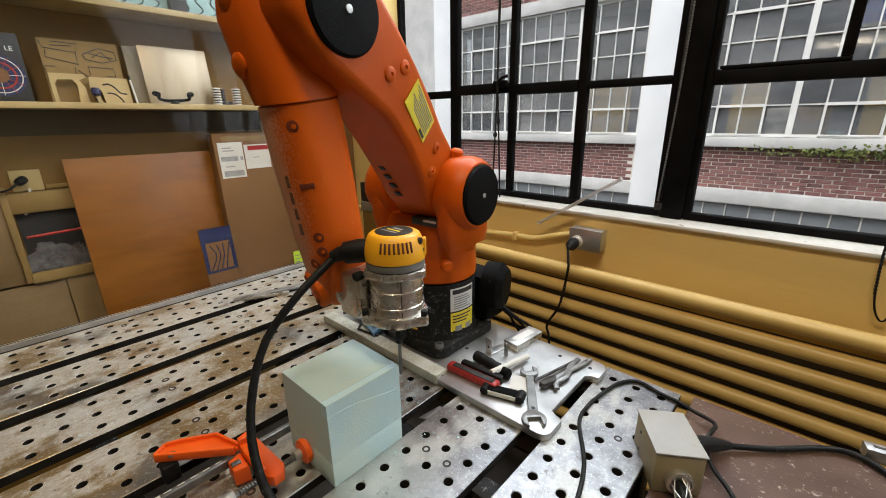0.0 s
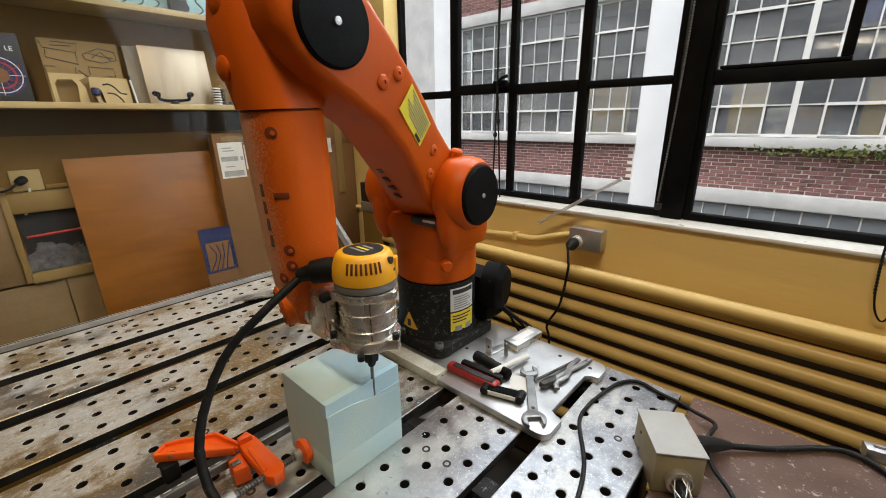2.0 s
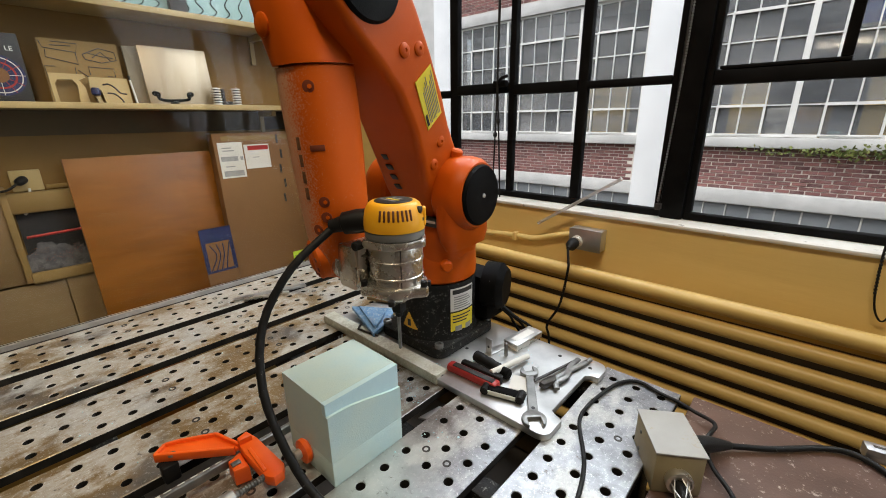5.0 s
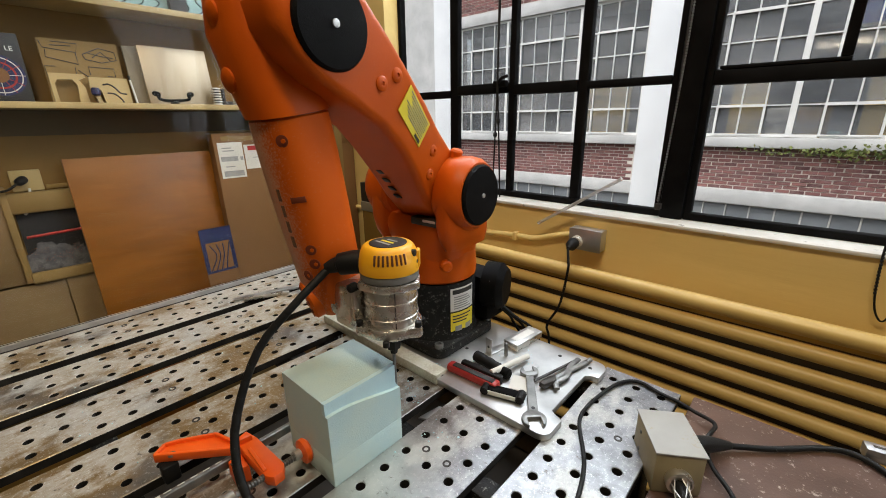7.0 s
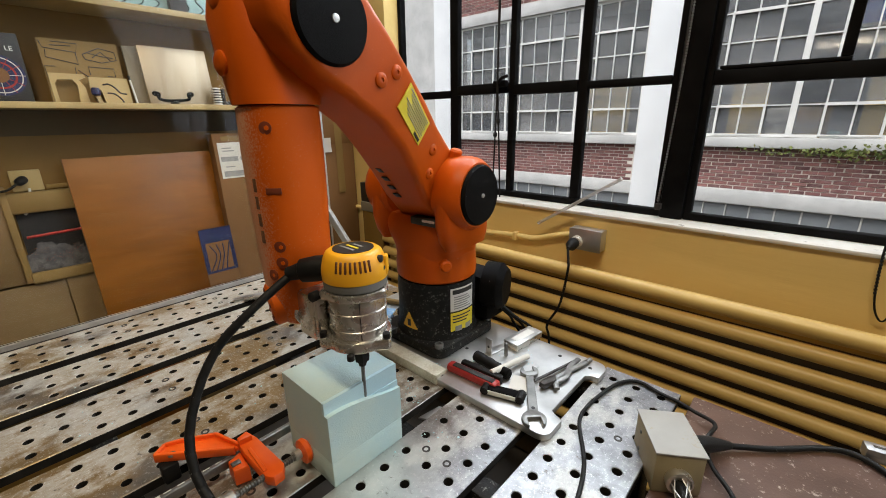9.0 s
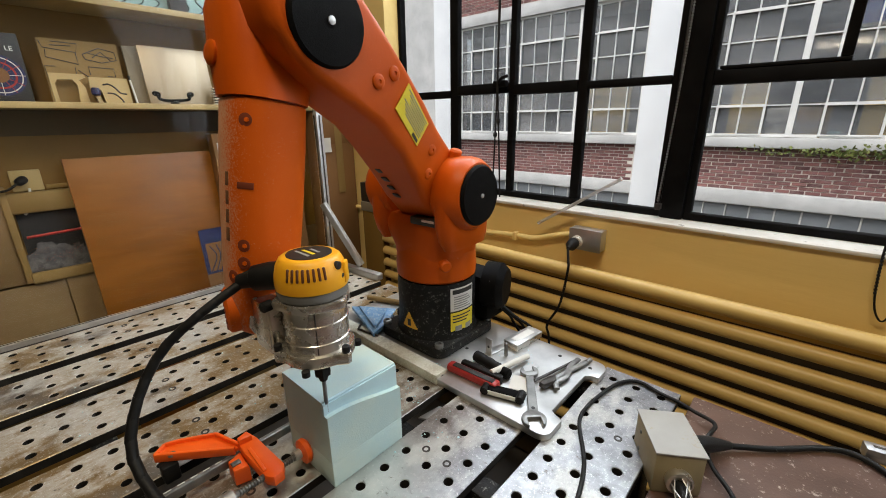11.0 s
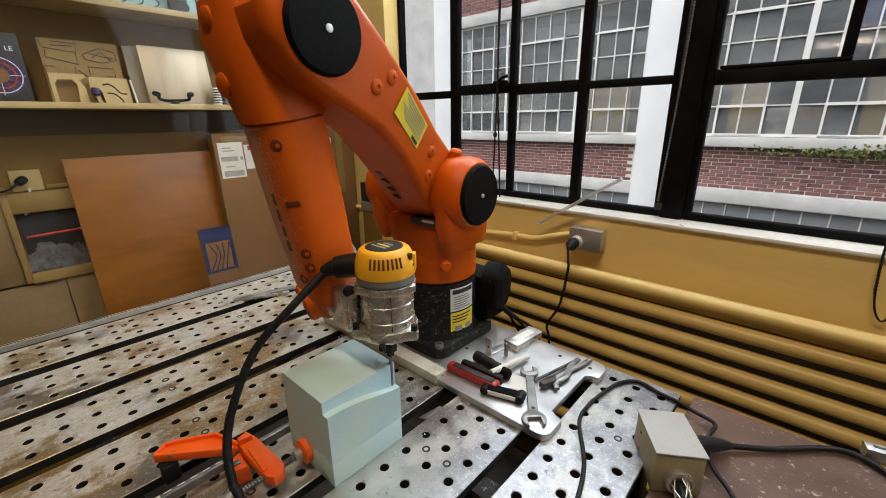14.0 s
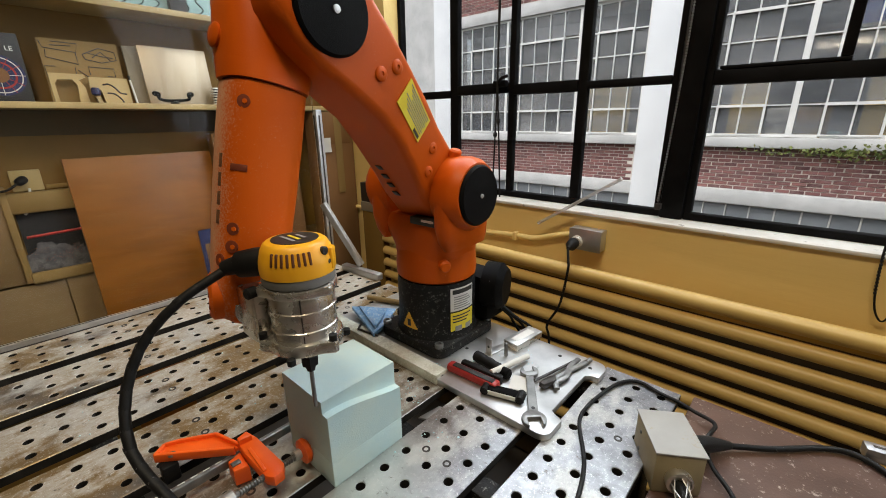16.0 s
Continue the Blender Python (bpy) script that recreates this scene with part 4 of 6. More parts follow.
base = part("base", lathe(bmesh.new(), [(0.107, 0.024), (0.103, 0.032), (0.1005, 0.06), (0.1005, 0.160), (0.0985, 0.169)], seg=48), M_BASE, robot, "black cast base, dusty")
bm = bmesh.new()
prism(bm, rounded(-0.110, -0.112, 0.112, 0.112, 0.03), 0, 0.026, 0.004)
part("foot_flange", bm, M_BASE, robot)
for sx in (-1, 1):
    for sy in (-1, 1):
        part("bolt", lathe(bmesh.new(), [(0.011, 0), (0.011, 0.009), (0.006, 0.010), (0.005, 0.006)], (0.094 * sx, 0.095 * sy, 0.026), seg=12), M_TOOL, robot)
bm = bmesh.new()
box(bm, (-0.02, 0.07, 0.028), (0.115, 0.165, 0.155), 0.02)
lathe(bm, [(0.03, 0), (0.062, 0.01), (0.062, 0.05), (0.048, 0.066)], (0.072, 0.105, 0.122), (1, 0.35, 0), 28)
part("connector_box", bm, M_BLACK_CAP, robot, "black connector housing")
for k in range(3):
    part("lead", tube(bmesh.new(), spline([(0.10 + 0.012 * k, 0.13, 0.06), (0.13 + 0.012 * k, 0.15, 0.03), (0.12 + 0.03 * k, 0.19, -0.01), (0.12 + 0.03 * k, 0.26, -0.1)], 5), 0.004, 7), M_RUBBER, robot)


def wrapped(name, a0, a1, z0, z1, mat_, r, parent=None, n=8):
    """A label that follows the round base."""
    bm = bmesh.new()
    rings = []
    for i in range(n + 1):
        a = radians(a0 + (a1 - a0) * i / n)
        c, s_ = math.cos(a), math.sin(a)
        rings.append([(c * r, s_ * r, z0), (c * r, s_ * r, z1), (c * (r + 0.0006), s_ * (r + 0.0006), z1), (c * (r + 0.0006), s_ * (r + 0.0006), z0)])
    return part(name, ring_sweep(bm, rings), mat_, parent or base)


wrapped("rating_label", -28, 14, 0.098, 0.158, M_LABEL_W, 0.1007)
wrapped("printed_bar", -25, 11, 0.143, 0.154, M_BLACK, 0.1015)
for k in range(6):
    wrapped("printed_bar", -23, 7 - 3 * (k % 3), 0.104 + 0.006 * k, 0.1065 + 0.006 * k, M_PRINT, 0.1015)
wrapped("caution_label", -28, 14, 0.038, 0.094, M_LABEL_Y, 0.1011)
for k in range(3):
    wrapped("printed_bar", -25, 7 - 4 * k, 0.084 - 0.008 * k, 0.087 - 0.008 * k, M_BLACK, 0.1019)
for a in (-21, -3):
    wrapped("printed_bar", a, a + 11, 0.044, 0.058, M_PRINT, 0.1019)
M_WARN = surface("orange_warning", (0.75, 0.40, 0.02), (0.8, 0.46, 0.04), 20, 0.5)
for k in range(8):
    hw = 14 * (1 - k / 8)
    wrapped("warning_triangle", -90 - hw, -90 + hw, 0.048 + 0.0052 * k, 0.0532 + 0.0052 * k, M_WARN, 0.1011, n=4)
wrapped("printed_bar", -93, -87, 0.054, 0.072, M_BLACK, 0.1021, n=2)

# turret: turns about the upright axis
turret = part("turret", lathe(bmesh.new(), [(0.095, 0.1705), (0.101, 0.176), (0.102, 0.20), (0.099, 0.24), (0.092, 0.262), (0.06, 0.272)], seg=48), M_ORANGE, robot)
bm = bmesh.new()


def yoke(z, hx, hy, cx=0.0, n=40, p=3.0):
    o = []
    for i in range(n):
        a = 2 * math.pi * i / n
        c, s_ = math.cos(a), math.sin(a)
        o.append((cx + math.copysign(abs(c) ** (2 / p), c) * hx, math.copysign(abs(s_) ** (2 / p), s_) * hy, z))
    return o


ring_sweep(bm, [yoke(0.225, 0.096, 0.097, p=2.2), yoke(0.25, 0.094, 0.100, 0.002, p=2.3), yoke(0.28, 0.088, 0.110, 0.008), yoke(0.305, 0.083, 0.118, 0.015), yoke(0.322, 0.076, 0.116, 0.018), yoke(0.332, 0.066, 0.106, 0.02)])
part("shoulder_yoke", bm, M_ORANGE, turret)
for s_ in (-1, 1):
    bm = bmesh.new()
    lathe(bm, [(0.074, 0.070), (0.081, 0.078), (0.082, 0.118), (0.079, 0.134), (0.070, 0.147)], (0.025, 0, A2_Z), (0, s_, 0), 44)
    ring_sweep(bm, [[(x, y + s_ * 0.1015, z) for x, y, z in yoke(zz, hx, hy, cx, 32)] for zz, hx, hy, cx in ((0.262, 0.070, 0.014, 0.012), (0.285, 0.078, 0.024, 0.018), (0.32, 0.0805, 0.030, 0.024), (A2_Z, 0.0805, 0.030, 0.025))])
    lobe = part("shoulder_lobe", bm, M_ORANGE, turret)
    part("cover", lathe(bmesh.new(), [(0.0655, 0.142), (0.066, 0.150), (0.062, 0.1555), (0.02, 0.157), (0.006, 0.157)], (0.025, 0, A2_Z), (0, s_, 0), 44), M_BLACK_CAP, lobe, "black round axis cover")
    part("cover_screw", lathe(bmesh.new(), [(0.005, 0.157), (0.005, 0.159), (0.002, 0.160)], (0.025, 0, A2_Z), (0, s_, 0), 12), M_ALU, lobe)
part("lug", lathe(bmesh.new(), [(0.014, 0), (0.014, 0.014), (0.010, 0.018)], (0.07, 0.085, 0.225), (0.5, 0.8, 0), 16), M_ORANGE, turret)
part("lug", lathe(bmesh.new(), [(0.014, 0), (0.014, 0.014), (0.010, 0.018)], (0.03, 0.085, 0.465), (0.0, 0.3, 1), 16), M_ORANGE, turret)
# black box paints the shaded gap under the arm, pale block its pink highlight
part("arm_gap_shade", B((0.04, 0.010, 0.318), (0.1005, 0.088, 0.336), 0.003), M_BLACK, turret)
part("gap_highlight", B((0.06, 0.045, 0.326), (0.1015, 0.084, 0.3335), 0.003), surface("pink_highlight", (0.55, 0.4, 0.38), (0.6, 0.46, 0.42), 10, 0.6), turret)

# upper arm: x along the link, y sideways, z square to both
LINK = 0.455


def section(x, y0, y1, z0, z1, r, n=5):
    return [(x, a, b) for a, b in rounded(y0, z0, y1, z1, r, n)]


bm = bmesh.new()
ring_sweep(bm, [section(-0.072, -0.035, 0.05, -0.03, 0.03, 0.02), section(-0.062, -0.05, 0.066, -0.052, 0.052, 0.016),
                section(0.0, -0.055, 0.070, -0.074, 0.074, 0.017), section(0.07, -0.05, 0.080, -0.066, 0.072, 0.017),
                section(0.14, -0.042, 0.098, -0.050, 0.068, 0.017), section(0.22, -0.022, 0.122, -0.042, 0.067, 0.015),
                section(0.30, 0.010, 0.142, -0.046, 0.066, 0.015), section(0.37, 0.030, 0.153, -0.060, 0.069, 0.015),
                section(0.43, 0.040, 0.156, -0.070, 0.074, 0.015), section(0.475, 0.042, 0.156, -0.068, 0.071, 0.015),
                section(0.51, 0.044, 0.152, -0.052, 0.055, 0.024), section(0.532, 0.052, 0.140, -0.028, 0.030, 0.02)])
upper_arm = part("upper_arm", bm, M_ORANGE, robot)
part("cover", lathe(bmesh.new(), [(0.0575, 0.150), (0.0580, 0.158), (0.0545, 0.1625), (0.02, 0.164), (0.006, 0.164)], (LINK, 0, 0), (0, 1, 0), 48), M_BLACK_CAP, upper_arm, "black round axis cover")
part("cover_screw", lathe(bmesh.new(), [(0.0055, 0.164), (0.0055, 0.166), (0.002, 0.167)], (LINK, 0, 0), (0, 1, 0), 12), M_ALU, upper_arm)
for x, y, z in ((0.345, 0.149, 0.0), (0.325, 0.145, 0.034), (0.135, 0.096, 0.02), (0.11, 0.09, -0.02)):
    lug = part("bolt_boss", lathe(bmesh.new(), [(0.012, -0.006), (0.0115, 0.003), (0.009, 0.005), (0.0035, 0.0052), (0.0025, 0.003)], (x, y, z), (0, 1, 0), 18), M_ORANGE, upper_arm)
part("bolt", lathe(bmesh.new(), [(0.007, 0), (0.007, 0.006), (0.003, 0.007)], (0.47, 0.155, 0.064), (0, 1, 0), 12), M_TOOL, upper_arm)
# caution label on the arm's flank, with its printed lines
slope = math.atan2(0.142 - 0.098, 0.16)
lm = Matrix.Translation((0.238, 0.1275, 0.020)) @ Matrix.Rotation(slope, 4, "Z") @ Matrix.Rotation(radians(-2), 4, "Y")
lab = part("caution_label", B((-0.052, -0.001, -0.026), (0.052, 0.0006, 0.026), 0, lm), M_LABEL_Y, upper_arm)
for k in range(8):
    part("printed_line", B((-0.046 + 0.002 * (k % 3), 0.0007, 0.020 - 0.0048 * k), (0.044 - 0.007 * (k % 4), 0.0013, 0.0215 - 0.0048 * k), 0, lm), M_PRINT, lab)
part("printed_sign", B((-0.044, 0.0007, -0.024), (-0.02, 0.0013, -0.018), 0, lm), M_BLACK, lab)
# maker's lettering becomes plain bars
for k in range(4):
    part("lettering_bar", B((0.075 + 0.024 * k, -0.006, -0.0668 + 0.0058 * k), (0.089 + 0.024 * k, 0.010, -0.0640 + 0.0058 * k), 0.0005), M_BLACK, upper_arm)

# darker orange with recess shade in the colour, for pockets and joint line
M_POCKET = surface("shaded_orange_pocket", (0.14, 0.022, 0.002), (0.2, 0.03, 0.003), 20, 0.7, bump=0)

# forearm: x along to the wrist, y sideways, z forwards
OFF, REACH = 0.035, 0.42
SIDE = 0.056
bm = bmesh.new()
lathe(bm, [(0.050, -0.056), (0.066, -0.044), (0.071, -0.03), (0.071, 0.040), (0.066, 0.05)], (0, 0, 0), (0, 1, 0), 44)
ring_sweep(bm, [section(-0.070, -0.008, 0.066, -0.01, 0.060, 0.03), section(-0.055, -0.026, 0.080, -0.035, 0.084, 0.035), section(-0.01, -0.030, 0.090, -0.045, 0.094, 0.04),
                section(0.05, -0.018, 0.102, -0.038, 0.094, 0.042), section(0.104, -0.001, 0.112, -0.022, 0.092, 0.045)])
forearm = part("forearm", bm, M_ORANGE, robot)
bm = bmesh.new()


def oval(x, hy, hz, n=28, p=2.7):
    out_ = []
    for i in range(n):
        a = 2 * math.pi * i / n
        c, s_ = math.cos(a), math.sin(a)
        out_.append((x, SIDE + math.copysign(abs(c) ** (2 / p), c) * hy, OFF + math.copysign(abs(s_) ** (2 / p), s_) * hz))
    return out_


ring_sweep(bm, [oval(0.1055, 0.049, 0.050), oval(0.108, 0.053, 0.054), oval(0.17, 0.054, 0.055), oval(0.25, 0.053, 0.054), oval(0.32, 0.051, 0.052),
                oval(0.37, 0.049, 0.050), oval(0.40, 0.043, 0.047), oval(0.425, 0.038, 0.043), oval(0.443, 0.029, 0.034), oval(0.452, 0.016, 0.02)])
tube_ = part("wrist_tube", bm, M_CAKED, forearm, "orange wrist casing crusted with foam dust")
part("end_cover", lathe(bmesh.new(), [(0.036, 0.030), (0.036, 0.046), (0.031, 0.050), (0.012, 0.051)], (0.408, SIDE - 0.004, OFF), (0.15, -0.35, 1), 28), M_ORANGE_DUSTY, tube_)
for k in range(9):
    a = k * 0.698
    e = Vector((0.15, -0.35, 1)).normalized()
    ex_, ey_ = frame_of(e)
    part("cover_bolt", lathe(bmesh.new(), [(0.0042, 0), (0.0042, 0.003), (0.002, 0.0034)], Vector((0.408, SIDE - 0.004, OFF)) + e * 0.0485 + (ex_ * math.cos(a) + ey_ * math.sin(a)) * 0.027, e, 8), M_POCKET, tube_)
part("joint_ring", lathe(bmesh.new(), [(0.0530, 0.1044), (0.0530, 0.1054)], (0, SIDE, OFF), (1, 0, 0), 36), M_POCKET, forearm)
for x, a in ((0.135, 50), (0.305, 54), (0.33, 54), (0.352, 78)):
    c, s_ = math.cos(radians(a)), math.sin(radians(a))
    h = 0.0535 if x < 0.3 else 0.0518
    at = Vector((x, SIDE + h * c ** 0.74, OFF + h * s_ ** 0.74))
    n_ = Vector((0, c ** 1.26, s_ ** 1.26)).normalized()
    part("bolt_pocket", lathe(bmesh.new(), [(0.0088, -0.003), (0.0088, 0.0005), (0.0065, 0.0007)], at, n_, 16), M_POCKET, tube_)
    part("bolt", lathe(bmesh.new(), [(0.0034, 0), (0.0034, 0.0016), (0.002, 0.0017)], at + Vector((0, 0.002, -0.001)), n_, 6), M_ORANGE_DUSTY, tube_)
for x, y, z in ((0.05, 0.03, 0.092), (0.045, -0.018, 0.03), (-0.03, 0.03, 0.086)):
    ax = (0, 0, 1) if y > 0 else (0, -1, 0)
    part("bolt_boss", lathe(bmesh.new(), [(0.017, -0.006), (0.0165, 0.005), (0.012, 0.008), (0.004, 0.0082)], (x, y, z), ax, 20), M_ORANGE, forearm)
tilt_ = Matrix.Rotation(radians(-5), 4, "X")
for k in range(4):
    part("lettering_bar", B((0.205 + 0.026 * k, -0.004, -0.004), (0.224 + 0.026 * k, 0.004, 0.0006), 0.0003, Matrix.Translation((0, SIDE + 0.006, OFF + 0.0540 - 0.0004 * k)) @ tilt_), M_PRINT_DARK, tube_)
part("slot", B((0.217, -0.011, -0.004), (0.226, 0.011, 0.0007), 0.0003, Matrix.Translation((0, SIDE + 0.0385, OFF + 0.0440)) @ Matrix.Rotation(radians(-40), 4, "X")), M_POCKET, tube_)

# wrist: fixed heading, flange towards the tool
wrist = part("wrist", lathe(bmesh.new(), [(0.028, 0.012), (0.036, 0.018), (0.039, 0.026), (0.040, 0.035), (0.036, 0.050), (0.030, 0.062), (0.030, 0.080)], (0, 0, 0), (1, 0, 0), 36), M_ORANGE_DUSTY, robot)
part("flange_ring", lathe(bmesh.new(), [(0.030, 0.0802), (0.030, 0.090), (0.026, 0.092)], (0, 0, 0), (1, 0, 0), 32), M_CAST, wrist)
for k in range(7):
    a = k * 0.9
    part("flange_bolt", lathe(bmesh.new(), [(0.004, 0), (0.004, 0.003), (0.002, 0.0035)], (0.013, 0.024 * math.cos(a), 0.024 * math.sin(a)), (-1, 0, 0.0), 10), M_DARK_TOOL, wrist)

# ---- router spindle held by the arm: origin at the crown ----
WRIST = Vector((-0.1821, -0.0264, -0.1166))
BOOT = Vector((-0.80, -0.60, 0))
surface_slot = surface("dark_vent", (0.09, 0.025, 0.005), (0.14, 0.04, 0.008), 20, 0.6, bump=0)
router = thing("router", "yellow and silver electric router clamped upright to the robot", "power tool", -0.48, 0.33, 0.42)
cap = part("motor_cap", lathe(bmesh.new(), [(0.028, 0.0), (0.036, -0.0008), (0.0405, -0.004), (0.0445, -0.012), (0.0475, -0.024), (0.0485, -0.034), (0.048, -0.0432)], seg=48), M_YELLOW, router, "yellow plastic motor cap")
part("crown_badge", lathe(bmesh.new(), [(0.030, -0.001), (0.030, 0.0006), (0.026, 0.0012), (0.010, 0.0012)], seg=36), M_BLACK, cap, "black oval badge")
for k in range(3):
    part("badge_bar", B((-0.018 + 0.004 * k, -0.012 + 0.009 * k, 0.0013), (0.016 - 0.002 * k, -0.008 + 0.009 * k, 0.0018)), M_LABEL_Y if k == 1 else M_PRINT, cap)
for k in range(-4, 4):
    a = math.atan2(-0.34, 0.94) - radians(14) + radians(8.5) * k
    d = Vector((math.cos(a), math.sin(a), 0))
    part("vent_slot", B((-0.0018, -0.0017, -0.0085), (0.0018, 0.0017, 0.0085), 0.001, Matrix.Translation(d * 0.0455 + Vector((0, 0, -0.0165))) @ d.to_track_quat("X", "Z").to_matrix().to_4x4() @ Matrix.Rotation(radians(-13), 4, "Y"), 1), surface_slot, cap)
for a in (12, 20):
    d = Vector((math.cos(radians(a + 8)), math.sin(radians(a + 8)), 0))
    part("switch", lathe(bmesh.new(), [(0.0055, -0.004), (0.0055, 0.004), (0.0035, 0.005)], d * 0.043 + Vector((0, 0, -0.012 - 0.017 * (a > 15))), d, 12), M_BLACK, cap)
part("side_rib", B((0.0, -0.008, -0.040), (0.007, 0.008, -0.010), 0.003, Matrix.Rotation(radians(40), 4, "Z") @ Matrix.Translation((0.043, 0, 0))), M_YELLOW, cap)
part("band", lathe(bmesh.new(), [(0.0465, -0.0434), (0.0475, -0.046), (0.0470, -0.055), (0.044, -0.0566)], seg=48), M_GREY_BAND, router)


def lobed(r, amp, n, turn):
    o = []
    for i in range(60):
        a = 2 * math.pi * i / 60
        k = r + amp * max(0, math.cos(n / 2 * (a - turn))) ** 6
        o.append((k * math.cos(a), k * math.sin(a)))
    return o


part("clamp_ring", prism(bmesh.new(), lobed(0.0485, 0.007, 6, 0.25), -0.0690, -0.0568, 0.002), M_CAST, router, "lobed cast aluminium clamp ring")
body = part("motor_housing", lathe(bmesh.new(), [(0.042, -0.0688), (0.0435, -0.072), (0.0432, -0.0895), (0.0448, -0.0905), (0.0448, -0.0935), (0.0432, -0.0945),
                                            (0.0432, -0.1165), (0.0448, -0.1175), (0.0448, -0.1205), (0.0432, -0.1215), (0.0432, -0.1315)], seg=48), M_CAST, router, "ribbed cast aluminium motor housing")
part("seam", B((-0.0008, -0.0437, -0.131), (0.0008, -0.0425, -0.070), 0, Matrix.Rotation(radians(58), 4, "Z")), M_DARK_TOOL, body)
part("base_ring", prism(bmesh.new(), lobed(0.050, 0.012, 6, 0.15), -0.1495, -0.1318, 0.003), M_CAST, router, "lobed cast aluminium base ring")
part("nose", lathe(bmesh.new(), [(0.036, -0.1497), (0.032, -0.158), (0.018, -0.166), (0.014, -0.1705)], seg=32), M_CAST, router)
for k in range(6):
    a = 0.15 + k * math.pi / 3
    part("screw_boss", lathe(bmesh.new(), [(0.0055, 0), (0.0055, 0.008), (0.004, 0.009)], (0.055 * math.cos(a), 0.055 * math.sin(a), -0.154 if k % 2 else -0.1318), seg=12), M_RUBBER, router)
part("mount_bracket", B((-0.090, -0.052, -0.150), (-0.041, 0.006, -0.074), 0.005), M_CAST, router, "cast mounting bracket")
part("clamp_lever", B((-0.040, -0.052, -0.132), (-0.030, -0.034, -0.070), 0.004), M_CAST, router)
part("lever_pin", lathe(bmesh.new(), [(0.0075, 0), (0.0075, 0.012), (0.005, 0.014)], (-0.026, -0.050, -0.066), (0.2, -1, 0), 14), M_RUBBER, router)
part("collet", lathe(bmesh.new(), [(0.0125, -0.1707), (0.0130, -0.180), (0.0120, -0.188), (0.008, -0.1905), (0.006, -0.198)], seg=6), M_RUBBER, router, "black collet nut")
part("bit", lathe(bmesh.new(), [(0.0030, -0.1982), (0.0030, -0.254), (0.0022, -0.261)], seg=12), M_TOOL, router, "slim steel milling bit")
part("cable_boot", tube(bmesh.new(), [BOOT * 0.038 + Vector((0, 0, -0.032)), BOOT * 0.058 + Vector((0, 0, -0.034)), BOOT * 0.081 + Vector((0, 0, -0.038)), BOOT * 0.084 + Vector((0, 0, -0.0385)), BOOT * 0.104 + Vector((0, 0, -0.044))],
                        [0.0190, 0.0195, 0.0180, 0.0130, 0.0105], 20), M_RUBBER, router, "black rubber cable boot")

# power cable: short rigid lengths that follow the router
CABLE_N = 25
cable = thing("power_cable", "thick black rubber power cable hanging from the router", "cable", 0, 0, 0)
cable.location = (-0.5, 0.1, T)
lengths = []
for k in range(CABLE_N):
    lengths.append(part("cable_length", lathe(bmesh.new(), [(0.0045, -0.0185), (0.0060, -0.0165), (0.0063, -0.010), (0.0063, 0.010), (0.0060, 0.0165), (0.0045, 0.0185)], seg=12), M_RUBBER, cable))

# ---- foam block being milled ----
FX0, FX1, FXS, FY0, FY1, FTOP, FGLUE = -0.605, -0.471, -0.485, 0.2555, 0.4005, 0.155, 0.047


def cut_floor(y):
    """Height of the milled shoulder along the block."""
    k = (y - FY0) / (FY1 - FY0)
    return 0.1335 + 0.004 * math.sin(k * 3.0) - 0.0235 * (3 * k * k - 2 * k ** 3)


block = thing("foam_block", "pale blue foam block of two glued slabs, its edge being milled", "foam block", (FX0 + FX1) / 2, (FY0 + FY1) / 2, 0.0004)
bx, by = (FX0 + FX1) / 2, (FY0 + FY1) / 2
part("lower_slab", B((FX0 - bx, FY0 - by, 0), (FX1 - bx, FY1 - by, FGLUE - 0.0003), 0.0012), M_FOAM, block)
bm = bmesh.new()
rings = []
for i in range(33):
    y = FY0 + (FY1 - FY0) * i / 32
    f = cut_floor(y)
    prof = [(FX0, FGLUE), (FX1, FGLUE), (FX1, f - 0.0002), (FX1 - 0.0002, f), (FXS + 0.003, f), (FXS + 0.0008, f + 0.001), (FXS, f + 0.004), (FXS, FTOP - 0.0008), (FXS - 0.0008, FTOP), (FX0 + 0.001, FTOP), (FX0, FTOP - 0.001)]
    rings.append([(x - bx, y - by, z) for x, z in prof])
ring_sweep(bm, rings)
part("upper_slab", bm, M_FOAM, block)
LAYERS = 7
layer_parts = []
for k in range(LAYERS):
    x1, x0 = FX1 - 0.0003 - 0.002 * k, FX1 - 0.0003 - 0.002 * (k + 1)
    bm = bmesh.new()
    rings = []
    for i in range(25):
        y = FY0 + 0.0003 + (FY1 - FY0 - 0.0006) * i / 24
        f = cut_floor(y) - 0.0005
        rings.append([(x - bx, y - by, z) for x, z in ((x0, f), (x1, f), (x1, FTOP - 0.0003), (x0, FTOP - 0.0003))])
    ring_sweep(bm, rings)
    layer_parts.append(part("foam_layer", bm, M_FOAM_CUT if k else M_FOAM, block))

